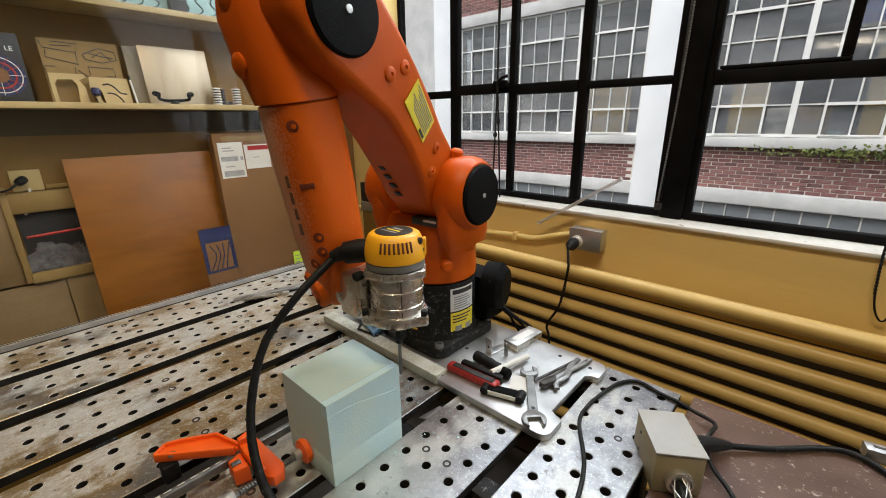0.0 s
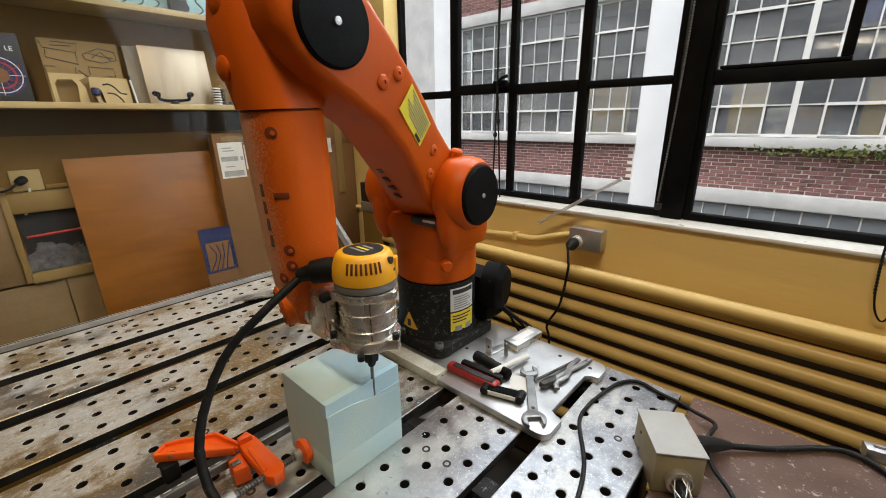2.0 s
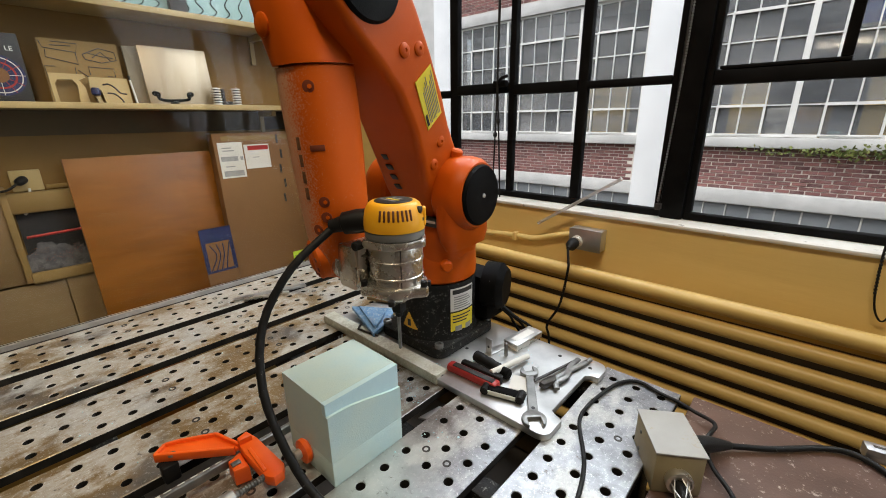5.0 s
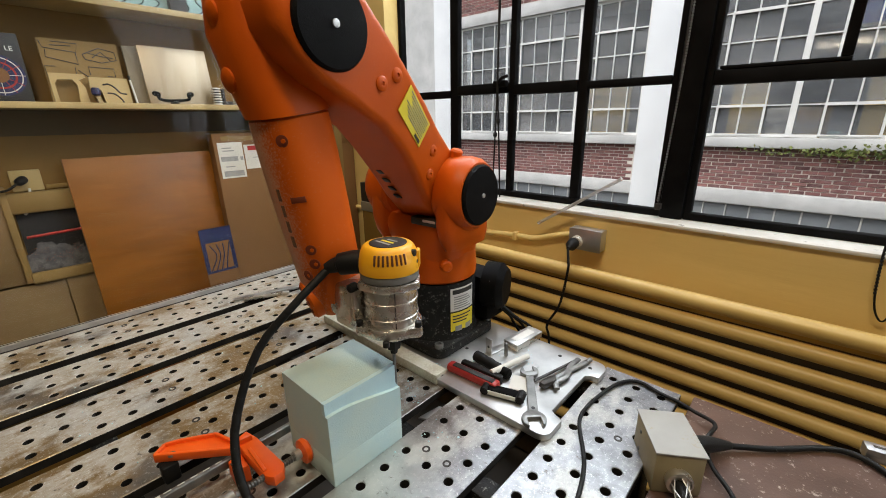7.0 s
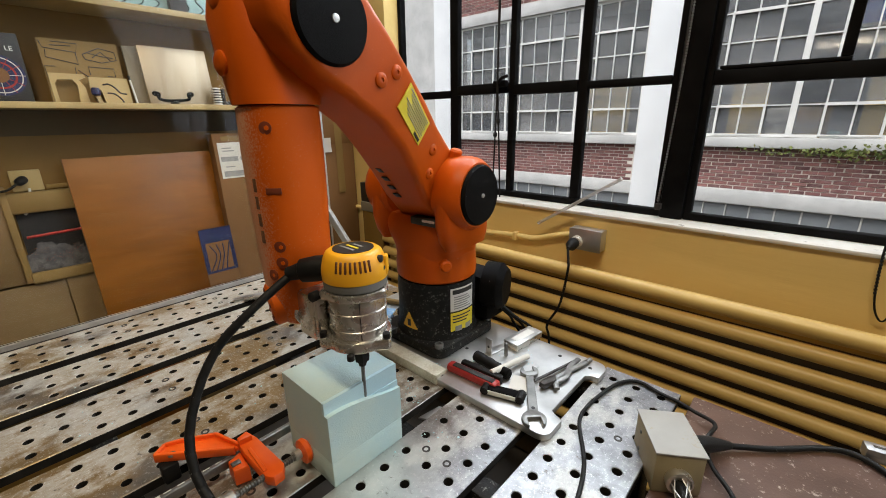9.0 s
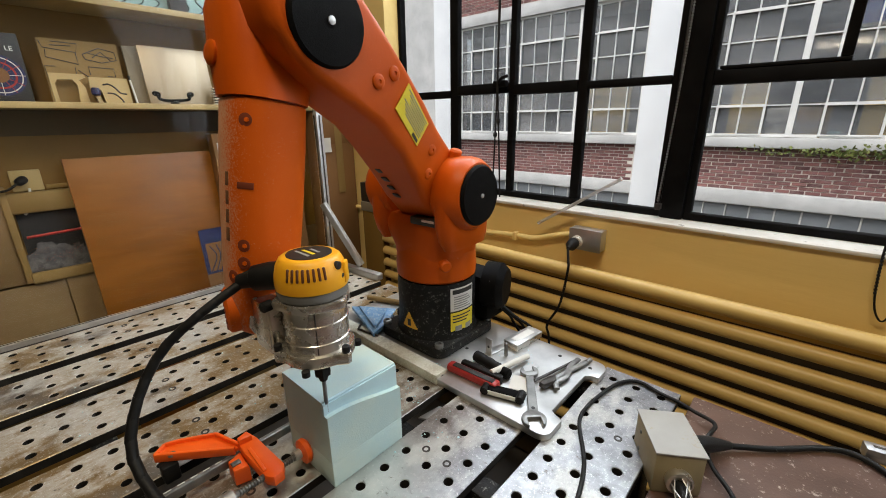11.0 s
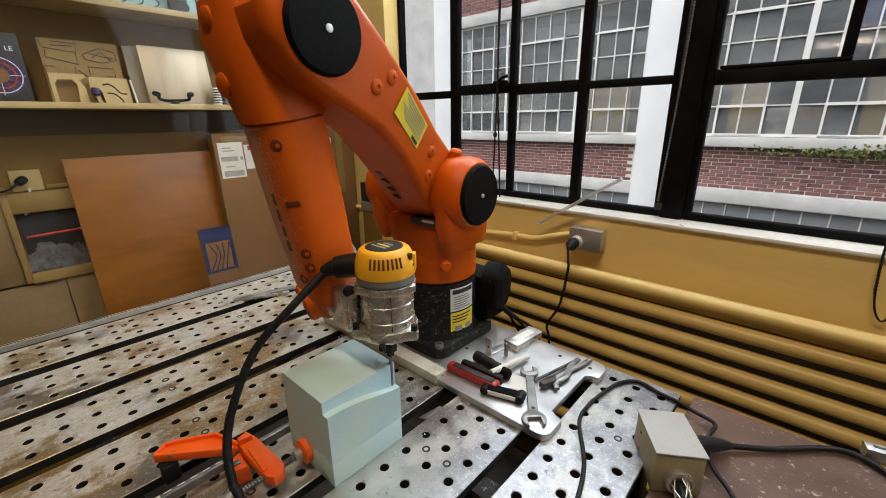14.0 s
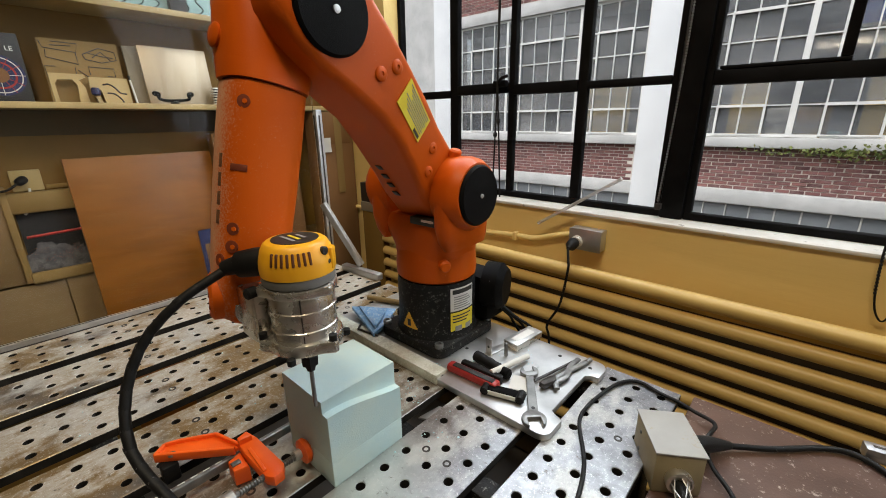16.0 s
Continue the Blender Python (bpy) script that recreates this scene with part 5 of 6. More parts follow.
# foam crumbs strewn round the block and along the plate
crumbs = thing("foam_crumbs", "pale foam crumbs and dust strewn over table and plate", "crumbs", -0.6, 0.5, 0.0)
crumbs["kind"] = "stuff"
bm = bmesh.new()
rnd = random.Random(12)
for i in range(520):
    if i % 3 == 0:
        x, y, z = rnd.gauss(-0.60, 0.14), rnd.gauss(0.47, 0.05), 0.0004
    elif i % 3 == 1:
        x, y, z = rnd.uniform(-0.92, -0.40), rnd.uniform(0.57, 0.80), 0.0153
    else:
        x, y, z = rnd.uniform(-1.40, -0.55), rnd.uniform(0.0, 0.86), 0.0004
    gap = abs((x + 0.198) / 0.1967 - round((x + 0.198) / 0.1967)) * 0.1967
    if z < 0.01 and (gap > 0.074 or (FX0 < x < FX1 and FY0 < y < FY1) or y > 0.55 and x > -0.96) or z > 0.01 and (x + 0.68) ** 2 + (y - 0.72) ** 2 < 0.03:
        continue
    if z > 0.01 and y < 0.592 and x < -0.53:
        z = 0.0247
    r_ = rnd.uniform(0.0008, 0.0024)
    tip = bm.verts.new((x + 0.6, y - 0.5, z + r_))
    foot_ = [bm.verts.new((x + 0.6 + r_ * rnd.uniform(0.7, 1.5) * math.cos(a), y - 0.5 + r_ * rnd.uniform(0.7, 1.5) * math.sin(a), z)) for a in (0.3, 1.9, 3.4, 5.0)]
    for k in range(4):
        bm.faces.new((foot_[k], foot_[(k + 1) % 4], tip))
part("crumb", bm, M_FOAM_CUT, crumbs, smooth=False)["kind"] = "stuff"

# ---- bar clamp beside the block ----
clamp = thing("bar_clamp", "orange bar clamp with a steel bar holding the foam block", "clamp", -0.60, 0.15, 0.0006)
part("rail", B((-0.030, -0.36, 0.016), (-0.021, 0.150, 0.032), 0.002), M_TOOL, clamp, "bright steel rail")
bm = bmesh.new()
arm_back = [(-0.12, -0.057), (-0.112, -0.038), (-0.081, 0.01), (-0.026, 0.027)]
arm_front = [(-0.105, -0.075), (-0.078, -0.044), (-0.024, 0.018)]
prism(bm, arm_back + arm_front[::-1], 0.036, 0.042, 0.001)
for run in (arm_back, arm_front, (arm_front[0], arm_back[0])):
    for (xa, ya), (xb, yb) in zip(run, run[1:]):
        d_ = Vector((xb - xa, yb - ya, 0))
        e_ = Vector((-d_.y, d_.x, 0)).normalized() * 0.0026
        prism(bm, [(xa - e_.x, ya - e_.y), (xb - e_.x, yb - e_.y), (xb + e_.x, yb + e_.y), (xa + e_.x, ya + e_.y)], 0.033, 0.048, 0.0012)
part("fixed_arm", bm, M_CLAMP, clamp, "orange painted ribbed jaw arm")
part("rivet", lathe(bmesh.new(), [(0.006, 0), (0.006, 0.003), (0.003, 0.004)], (-0.090, -0.055, 0.042), seg=14), M_TOOL, clamp)
bm = bmesh.new()
prism(bm, [(-0.044, 0.049), (-0.021, 0.054), (0.066, 0.058), (0.080, 0.050), (0.082, 0.034), (0.070, 0.026), (-0.004, 0.024), (-0.034, 0.026)], 0.027, 0.046, 0.003)
prism(bm, [(-0.036, 0.044), (-0.031, 0.026), (-0.022, 0.026), (-0.020, 0.046)], 0.042, 0.056, 0.002)
prism(bm, [(-0.020, 0.024), (-0.014, 0.002), (0.014, 0.000), (0.020, 0.022)], 0.006, 0.036, 0.003)
part("sliding_jaw", bm, M_CLAMP, clamp, "orange painted sliding jaw")
part("jaw_rib", B((-0.004, 0.030, 0.0462), (0.060, 0.036, 0.0490), 0.0012, Matrix.Rotation(radians(-3), 4, "Z")), M_CLAMP, clamp)
part("jaw_pin", B((-0.004, 0.002, 0.0362), (0.006, 0.016, 0.0392), 0.001), M_TOOL, clamp)
part("pivot_pad", B((-0.103, -0.074, 0.0), (-0.078, -0.050, 0.0325), 0.004), M_RUBBER, clamp, "black rubber foot")
part("spindle", rod(bmesh.new(), (0.066, -0.02, 0.042), (0.058, 0.094, 0.036), 0.0048, 14, 0.001), M_TOOL, clamp)
for k in range(22):
    part("thread", lathe(bmesh.new(), [(0.0046, -0.0015), (0.0058, 0), (0.0046, 0.0015)], (0.0655 - 0.00026 * k, -0.012 + 0.0044 * k, 0.0416 - 0.00023 * k), (-0.07, 1, -0.05), 12), M_TOOL, clamp)
part("pressure_pad", lathe(bmesh.new(), [(0.010, -0.006), (0.0205, -0.003), (0.021, 0.004), (0.017, 0.008)], (0.056, 0.096, 0.034), (0, 1, 0), 24), M_CLAMP, clamp)
part("pad_collar", rod(bmesh.new(), (0.0575, 0.078, 0.0362), (0.057, 0.0895, 0.0355), 0.0085, 16, 0.001), M_ALU, clamp)
part("ferrule", rod(bmesh.new(), (0.068, -0.045, 0.043), (0.0662, -0.018, 0.042), 0.0115, 18, 0.002), M_ALU, clamp)
part("handle", lathe(bmesh.new(), [(0.010, 0), (0.013, 0.012), (0.0150, 0.05), (0.014, 0.09), (0.008, 0.10)], (0.068, -0.0455, 0.043), (-0.06, -1, -0.02), 20), M_WOOD_HANDLE, clamp, "orange wooden handle")
for k in range(5):
    part("rail_mark", B((-0.0285, -0.085 + 0.018 * k, 0.0322), (-0.0265, -0.075 + 0.018 * k, 0.0328)), M_PAPER, clamp)
part("sticker", B((-0.0290, -0.125, 0.0322), (-0.022, -0.090, 0.0328)), M_PAPER, clamp)

# ---- hand tools on the fixture plate ----
PL = 0.0152
scr = thing("mesh_pad", "blue dusty mesh pad folded into a triangle", "pad", -0.84, 0.635, 0.0248)
bm = bmesh.new()
prism(bm, [(-0.10, -0.005), (0.075, -0.065), (0.055, 0.0), (0.01, 0.072)], 0, 0.012, 0.003)
part("pad", bm, M_BLUE, scr)
part("fold", prism(bmesh.new(), [(-0.07, 0.0), (0.062, -0.05), (0.045, -0.012), (0.0, 0.045)], 0.0122, 0.020, 0.003), M_BLUE, scr)
key = thing("hex_key", "black hex key lying on the bar", "hex key", -0.80, 0.578, 0.0246)
part("key", tube(bmesh.new(), spline([(-0.045, 0.014, 0.003), (-0.03, -0.006, 0.003), (-0.02, -0.008, 0.003), (0.04, 0.002, 0.003)], 4), 0.0028, 6), M_DARK_TOOL, key)
pale = thing("brass_handle_tool", "pale handled tool lying behind the bar", "tool", -0.92, 0.74, 0.0155)
part("handle", rod(bmesh.new(), (-0.06, -0.022, 0.008), (0.06, 0.024, 0.008), 0.008, 12, 0.003), M_TAN, pale)
clampb = thing("small_clamp", "grey clamp bracket beside the robot base", "bracket", -0.80, 0.70, 0.0152)
part("body", prism(bmesh.new(), rounded(-0.03, -0.025, 0.03, 0.025, 0.01), 0, 0.02, 0.003), M_CAST, clampb)
part("knob", lathe(bmesh.new(), [(0.012, 0), (0.012, 0.012), (0.008, 0.015)], (0.0, -0.0, 0.02), seg=14), M_RUBBER, clampb)

knife = thing("red_utility_knife", "red and black folding utility knife", "knife", -0.47, 0.612, PL)
km = Matrix.Rotation(radians(3), 4, "Z")
part("red_handle", B((-0.065, -0.016, 0.001), (0.065, 0.008, 0.020), 0.006, km), M_RED, knife)
part("black_grip", B((-0.045, 0.0085, 0.001), (0.062, 0.026, 0.024), 0.007, km), M_RUBBER, knife)
part("blade_slot", B((-0.05, -0.012, 0.0202), (0.055, 0.002, 0.0212), 0, km), M_BLACK, knife)
grip = thing("black_plier_grip", "black rubber grips of a tool under the tube", "tool", -0.455, 0.662, PL)
part("grip", lathe(bmesh.new(), [(0.006, 0), (0.0125, 0.004), (0.0135, 0.02), (0.0115, 0.032), (0.0130, 0.046), (0.0115, 0.060), (0.0125, 0.074), (0.009, 0.080)], (-0.058, 0.010, 0.0138), (1, -0.12, 0), 18), M_RUBBER, grip)
part("collar", rod(bmesh.new(), (0.0225, 0.0, 0.0125), (0.046, -0.003, 0.0125), 0.0120, 16, 0.003), M_BLACK_CAP, grip)
tubew = thing("white_tube", "short white plastic tube lying on the tools", "tube", -0.4275, 0.691, 0.034)
part("tube", rod(bmesh.new(), (-0.0085, -0.062, 0.003), (0.0085, 0.062, -0.008), 0.0068, 16), M_PAPER, tubew)
hexset = thing("hex_key_set", "black folding hex key set", "tool", -0.3885, 0.605, PL)
hm = Matrix.Rotation(radians(17), 4, "Z")
part("handle", B((-0.036, -0.011, 0.001), (0.036, 0.011, 0.016), 0.004, hm), M_BLACK_CAP, hexset)
part("side_plate", B((-0.034, -0.0135, 0.004), (0.034, -0.0112, 0.014), 0.001, hm), M_PAPER, hexset, "pale side plate")
for x in (-0.04, 0.04):
    part("pivot", lathe(bmesh.new(), [(0.0080, -0.014), (0.0092, -0.012), (0.0092, 0.012), (0.0080, 0.014)], hm @ Vector((x * 0.92, 0, 0.0094)), hm.to_3x3() @ Vector((0, 1, 0)), 16), M_RUBBER, hexset)

wrench = thing("open_end_wrench", "large grey open-ended wrench", "wrench", -0.344, 0.643, PL)
L_ = 0.075


def jaw(cx, s_, r, gap, lean):
    o = []
    for i in range(19):
        a = radians(lean) + math.pi / 2 * s_ + radians(43) + radians(274) * i / 18
        o.append((cx[0] + r * math.cos(a), cx[1] + r * math.sin(a)))
    a = radians(lean) + math.pi / 2 * s_
    d, n_ = (math.cos(a), math.sin(a)), (-math.sin(a), math.cos(a))
    o.append((cx[0] + d[0] * r * 0.75 - n_[0] * gap, cx[1] + d[1] * r * 0.75 - n_[1] * gap))
    o.append((cx[0] - d[0] * r * 0.15 - n_[0] * gap, cx[1] - d[1] * r * 0.15 - n_[1] * gap))
    o.append((cx[0] - d[0] * r * 0.15 + n_[0] * gap, cx[1] - d[1] * r * 0.15 + n_[1] * gap))
    o.append((cx[0] + d[0] * r * 0.75 + n_[0] * gap, cx[1] + d[1] * r * 0.75 + n_[1] * gap))
    return o


wr = Matrix.Rotation(radians(34), 4, "Z")
wto = lambda x, y, h: tuple(wr @ Vector((x, y, h)))
part("front_jaw", prism(bmesh.new(), jaw((0.0, -L_), -1, 0.0235, 0.0130, 12), 0.0005, 0.0085, 0.001, wto), M_TOOL, wrench)
part("rear_jaw", prism(bmesh.new(), jaw((0.0, L_ + 0.005), 1, 0.020, 0.0105, 12), 0.0005, 0.0085, 0.001, wto), M_TOOL, wrench)
part("shank", prism(bmesh.new(), [(-0.0095, -L_ + 0.018), (0.0095, -L_ + 0.018), (0.0085, L_ - 0.012), (-0.0085, L_ - 0.012)], 0.0012, 0.0075, 0.001, wto), M_TOOL, wrench)
part("hang_hole", lathe(bmesh.new(), [(0.004, 0), (0.004, 0.0006), (0.001, 0.0007)], wr @ Vector((0, -0.045, 0.0075)), seg=12), M_BLACK, wrench)

pliers = thing("locking_pliers", "steel locking pliers lying on the plate", "pliers", -0.326, 0.752, PL)
part("lower_handle", tube(bmesh.new(), spline([(-0.012, -0.068, 0.008), (-0.004, -0.03, 0.01), (0.004, 0.01, 0.009), (0.018, 0.075, 0.006)], 5), 0.0068, 10, 0.7), M_TOOL, pliers)
part("upper_handle", tube(bmesh.new(), spline([(0.014, -0.062, 0.007), (0.004, -0.045, 0.009), (0.012, -0.01, 0.011), (0.0, 0.025, 0.010), (0.0, 0.072, 0.007)], 5), 0.0062, 10, 0.7), M_TOOL, pliers)
part("jaw", prism(bmesh.new(), [(-0.02, -0.075), (-0.008, -0.078), (0.004, -0.045), (-0.006, -0.03), (-0.016, -0.045)], 0.004, 0.016, 0.002), M_DARK_TOOL, pliers)
part("adjusting_screw", lathe(bmesh.new(), [(0.0055, 0), (0.0055, 0.018), (0.003, 0.02)], (0.018, 0.072, 0.007), (0.2, 1, 0), 12), M_TOOL, pliers)
driver = thing("slim_screwdriver", "slim dark screwdriver beside the pliers", "screwdriver", -0.352, 0.735, PL)
part("shaft", rod(bmesh.new(), (-0.01, -0.05, 0.006), (0.022, 0.08, 0.006), 0.0032, 8), M_DARK_TOOL, driver)

brk = thing("angle_bracket", "drilled steel angle bracket on the plate", "bracket", -0.504, 0.715, PL)
bm_ = Matrix.Rotation(radians(-10), 4, "Z")
part("upright", B((-0.010, -0.0015, 0), (0.010, 0.0015, 0.042), 0.0005, bm_), M_ALU, brk)
part("foot", B((-0.010, 0.0016, 0), (0.010, 0.055, 0.003), 0.0005, bm_), M_ALU, brk)
for x in (0.0,):
    part("hole", lathe(bmesh.new(), [(0.0035, 0), (0.0035, 0.0005), (0.001, 0.0006)], bm_ @ Vector((x, -0.0015, 0.02)), bm_.to_3x3() @ Vector((0, -1, 0)), 10), M_BLACK, brk)
pin = thing("steel_pin", "short grey steel pin standing on the plate", "pin", -0.468, 0.735, PL)
part("pin", rod(bmesh.new(), (0, 0, 0), (0, 0, 0.034), 0.0045, 12, 0.001), M_TOOL, pin)
stack = thing("metal_box", "small bright foil-wrapped metal box on the plate", "box", -0.472, 0.822, PL)
sm = Matrix.Rotation(radians(-6), 4, "Z")
part("case", B((-0.020, -0.054, 0), (0.022, 0.048, 0.0135), 0.002, sm), M_CAST, stack)
part("lid", B((-0.021, -0.055, 0.0137), (0.023, 0.049, 0.019), 0.002, sm), M_ALU, stack)
part("label", B((-0.010, -0.04, 0.0192), (0.012, 0.03, 0.0197), 0, sm), M_LABEL_W, stack)
wash = thing("washer", "bright steel washer on the plate", "washer", -0.392, 0.743, PL)
part("ring", lathe(bmesh.new(), [(0.008, 0), (0.008, 0.0015), (0.003, 0.0017)], seg=18), M_ALU, wash)
ptape = thing("paper_scrap", "white paper scrap under the wrench", "paper", -0.385, 0.665, PL)
part("paper", B((-0.02, -0.026, 0.0002), (0.022, 0.024, 0.0012), 0, Matrix.Rotation(radians(20), 4, "Z")), M_PAPER, ptape)
cut = thing("metal_cutoff", "bright triangular metal offcut in the table gap", "offcut", -0.488, 0.50, -0.018)
part("plate", prism(bmesh.new(), [(-0.012, -0.03), (0.016, -0.018), (0.016, 0.03), (-0.004, 0.022)], 0, 0.004, 0.0005), M_ALU, cut)
flat = thing("flat_bar", "loose flat bar lying at the table's far edge", "bar", -1.30, 0.55, 0.0005)
part("bar", B((-0.012, -0.11, 0), (0.012, 0.12, 0.008), 0.001, Matrix.Rotation(radians(-14), 4, "Z")), M_ALU, flat)
part("lever", B((0.02, -0.08, 0), (0.035, 0.06, 0.01), 0.002, Matrix.Rotation(radians(-22), 4, "Z")), M_CAST, flat)

# ---- junction box and cords ----
jb = thing("junction_box", "grey steel junction box with a cable grip", "electrical box", -0.094, 0.655, -0.0115)
jm = Matrix.Rotation(radians(33), 4, "Z")
part("case", B((-0.0365, -0.050, 0), (0.0365, 0.050, 0.074), 0.003, jm), surface("dusty_brown_case", (0.24, 0.19, 0.095), (0.34, 0.29, 0.18), 14, 0.55, bump=0.15), jb, "dusty brown steel case")
part("lid", B((-0.038, -0.0515, 0.0742), (0.038, 0.0515, 0.0775), 0.001, jm), M_BOX, jb)
bm = bmesh.new()
lathe(bm, [(0.018, 0), (0.020, 0.004), (0.020, 0.014), (0.016, 0.016), (0.016, 0.012)], jm @ Vector((-0.002, -0.0502, 0.034)), jm.to_3x3() @ Vector((0, -1, 0)), 24)
part("cable_gland", bm, M_CAST, jb)
for k in range(8):
    a = k * math.pi / 4
    s_ = 1 if k % 2 else -1
    pts = [jm @ Vector((-0.002 + 0.013 * math.cos(a + s_ * 0.5 * h), -0.064 - 0.014 * h, 0.034 + 0.013 * math.sin(a + s_ * 0.5 * h) - 0.006 * h)) for h in range(5)]
    part("grip_wire", tube(bmesh.new(), pts, 0.0011, 5), M_ALU, jb)
part("lead", tube(bmesh.new(), spline([jm @ Vector(p_) for p_ in ((-0.002, -0.052, 0.034), (-0.002, -0.09, 0.026), (0.0, -0.14, 0.006), (0.02, -0.25, 0.006))], 5), 0.0085, 10), M_RUBBER, jb)
for z in (0.02, 0.055):
    part("screw", lathe(bmesh.new(), [(0.003, 0), (0.003, 0.002), (0.001, 0.0025)], jm @ Vector((-0.0366, 0.02, z)), jm.to_3x3() @ Vector((-1, 0, 0)), 8), M_TOOL, jb)
part("side_gland", tube(bmesh.new(), [(0.0205, 0.0375, 0.035), (0.030, 0.052, 0.033), (0.050, 0.082, 0.025), (0.075, 0.118, 0.0125)], [0.0165, 0.016, 0.0135, 0.0070], 16), M_RUBBER, jb)
cord = thing("looped_cord", "grey-black cord looping over the table and bench", "cord", -0.15, 0.7, 0.0005)
cp = [(-0.155, 0.40), (-0.172, 0.485), (-0.188, 0.545), (-0.206, 0.584), (-0.241, 0.645), (-0.250, 0.691), (-0.245, 0.754), (-0.234, 0.808), (-0.219, 0.84), (-0.194, 0.854), (-0.156, 0.843), (-0.117, 0.837), (-0.084, 0.825), (-0.056, 0.818), (-0.047, 0.806), (-0.048, 0.781), (-0.051, 0.755), (-0.046, 0.725), (-0.03, 0.691), (0.004, 0.647), (0.04, 0.57)]
part("cord", tube(bmesh.new(), spline([(x + 0.15, y - 0.7, 0.0042 + (0.006 if 14 < i < 17 else 0)) for i, (x, y) in enumerate(cp)], 8), 0.0038, 10), M_RUBBER, cord)
cord2 = thing("extension_cord", "black extension cord running across the bench", "cord", 0.05, 0.8, -0.0115)
part("cord", tube(bmesh.new(), spline([(-0.071, -0.030, 0.0125), (-0.05, -0.012, 0.010), (-0.01, 0.020, 0.0080), (0.054, 0.079, 0.0075), (0.094, 0.097, 0.0075), (0.131, 0.081, 0.0075), (0.158, 0.04, 0.0075)], 8), 0.0054, 10), M_RUBBER, cord2)
conn = thing("silver_connector", "silver metal connector block on the bench edge", "connector", 0.20, 0.925, -0.0115)
part("block", B((-0.045, -0.013, 0), (0.06, 0.013, 0.024), 0.003, Matrix.Rotation(radians(12), 4, "Z")), M_ALU, conn)
part("groove", B((-0.034, -0.003, 0.0242), (0.06, 0.003, 0.0248), 0, Matrix.Rotation(radians(12), 4, "Z")), M_DARK_TOOL, conn)

# ---- building across the yard ----
FY = 7.5
facade = setting("facade_wall", B((-14, FY + 0.10, -5), (9, FY + 0.5, 0.2615)), M_MORTAR, "red brick factory facade across the yard")
setting("facade_upper", B((-14, FY + 0.10, 2.40), (9, FY + 0.5, 7)), M_MORTAR, "upper brickwork of the far building", facade).location = (0, 0, 0)
for x0, x1 in ((-14, -6.45), (-2.37, -1.86), (3.0, 9)):
    part("facade_pier_core", B((x0, FY + 0.101, 0.2618), (x1, FY + 0.499, 2.399)), M_MORTAR, facade)
part("interior_wall", B((-8, FY + 2.6, -0.2), (5, FY + 2.7, 3.0)), M_INSIDE, facade, "dim wall of the far workshop")
part("interior_floor", B((-8, FY + 0.501, -0.2), (5, FY + 2.599, -0.1)), M_INSIDE, facade)
part("interior_ceiling", B((-8, FY + 0.501, 2.7), (5, FY + 2.599, 2.8)), M_INSIDE, facade)
setting("ground", B((-60, 1.7, -5.3), (60, 60, -5)), surface("yard_asphalt", (0.045, 0.045, 0.045), (0.07, 0.07, 0.068), 1, 0.9, world_space=True), "asphalt yard between the buildings")
for nm, x0, x1, z0, z1, d in (("sill_band", -14, 9, 0.120, 0.262, 0.03), ("lower_band", -14, 9, -0.718, -0.508, 0.02), ("head_band", -14, -2.40, 2.39, 2.60, 0.02), ("head_band", -1.85, 9, 2.39, 2.60, 0.02)):
    part(nm, B((x0, FY - d, z0), (x1, FY + 0.12, z1), 0.006), M_STONE, facade, "pale weathered stone band")
for x0, x1 in ((-2.345, -1.80), (-6.95, -6.47), (3.0, 3.6)):
    part("pier", B((x0, FY - 0.08, -5), (x1, FY + 0.11, 7), 0.012), M_WHITE_OUT, facade, "white painted pier")
part("blank_panel", B((-10, FY - 0.03, -5), (-6.96, FY + 0.09, 7)), M_STONE, facade)


def bay(uprights, zs, sashes=(), glass=None, rim=0.020):
    """A multi-pane steel window: uprights (place, half width), rows of crossbars, heavier vent sashes, and panes as parts."""
    w = new("factory_window")
    w.parent = facade
    w["label"] = "white multi-pane steel factory window"
    xs = [u[0] for u in uprights]
    for x, hw in uprights:
        part("upright", B((x - hw, FY + 0.03, zs[0] - 0.01), (x + hw, FY + 0.075, zs[-1] + 0.01)), M_SASH, w, smooth=False)
    for k, z in enumerate(zs):
        for (a, ha), (b, hb) in zip(uprights, uprights[1:]):
            hz = rim if k in (0, len(zs) - 1) else 0.008
            part("crossbar", B((a + ha + 0.001, FY + 0.032, z - hz), (b - hb - 0.001, FY + 0.073, z + hz)), M_SASH, w, smooth=False)
    for a, b, c, d in sashes:
        bm = bmesh.new()
        for lo, hi in (((a - 0.014, c - 0.01), (a + 0.014, d + 0.015)), ((b - 0.014, c - 0.01), (b + 0.014, d + 0.015)), ((a + 0.0145, c - 0.01), (b - 0.0145, c + 0.01)), ((a + 0.0145, d - 0.018), (b - 0.0145, d + 0.018))):
            box(bm, (lo[0], FY + 0.010, lo[1]), (hi[0], FY + 0.0295, hi[1]))
        part("vent_sash", bm, M_SASH, w, smooth=False)
    for a, b in zip(xs, xs[1:]):
        for c, d in zip(zs, zs[1:]):
            o = part("pane", B((a + 0.012, FY + 0.052, c + 0.012), (b - 0.012, FY + 0.056, d - 0.012)), glass or M_FAR_GLASS, w, smooth=False)
            o.rotation_euler = (radians(random.uniform(-0.15, 0.15)), 0, 0)
            o.visible_shadow = glass is not None
    return w


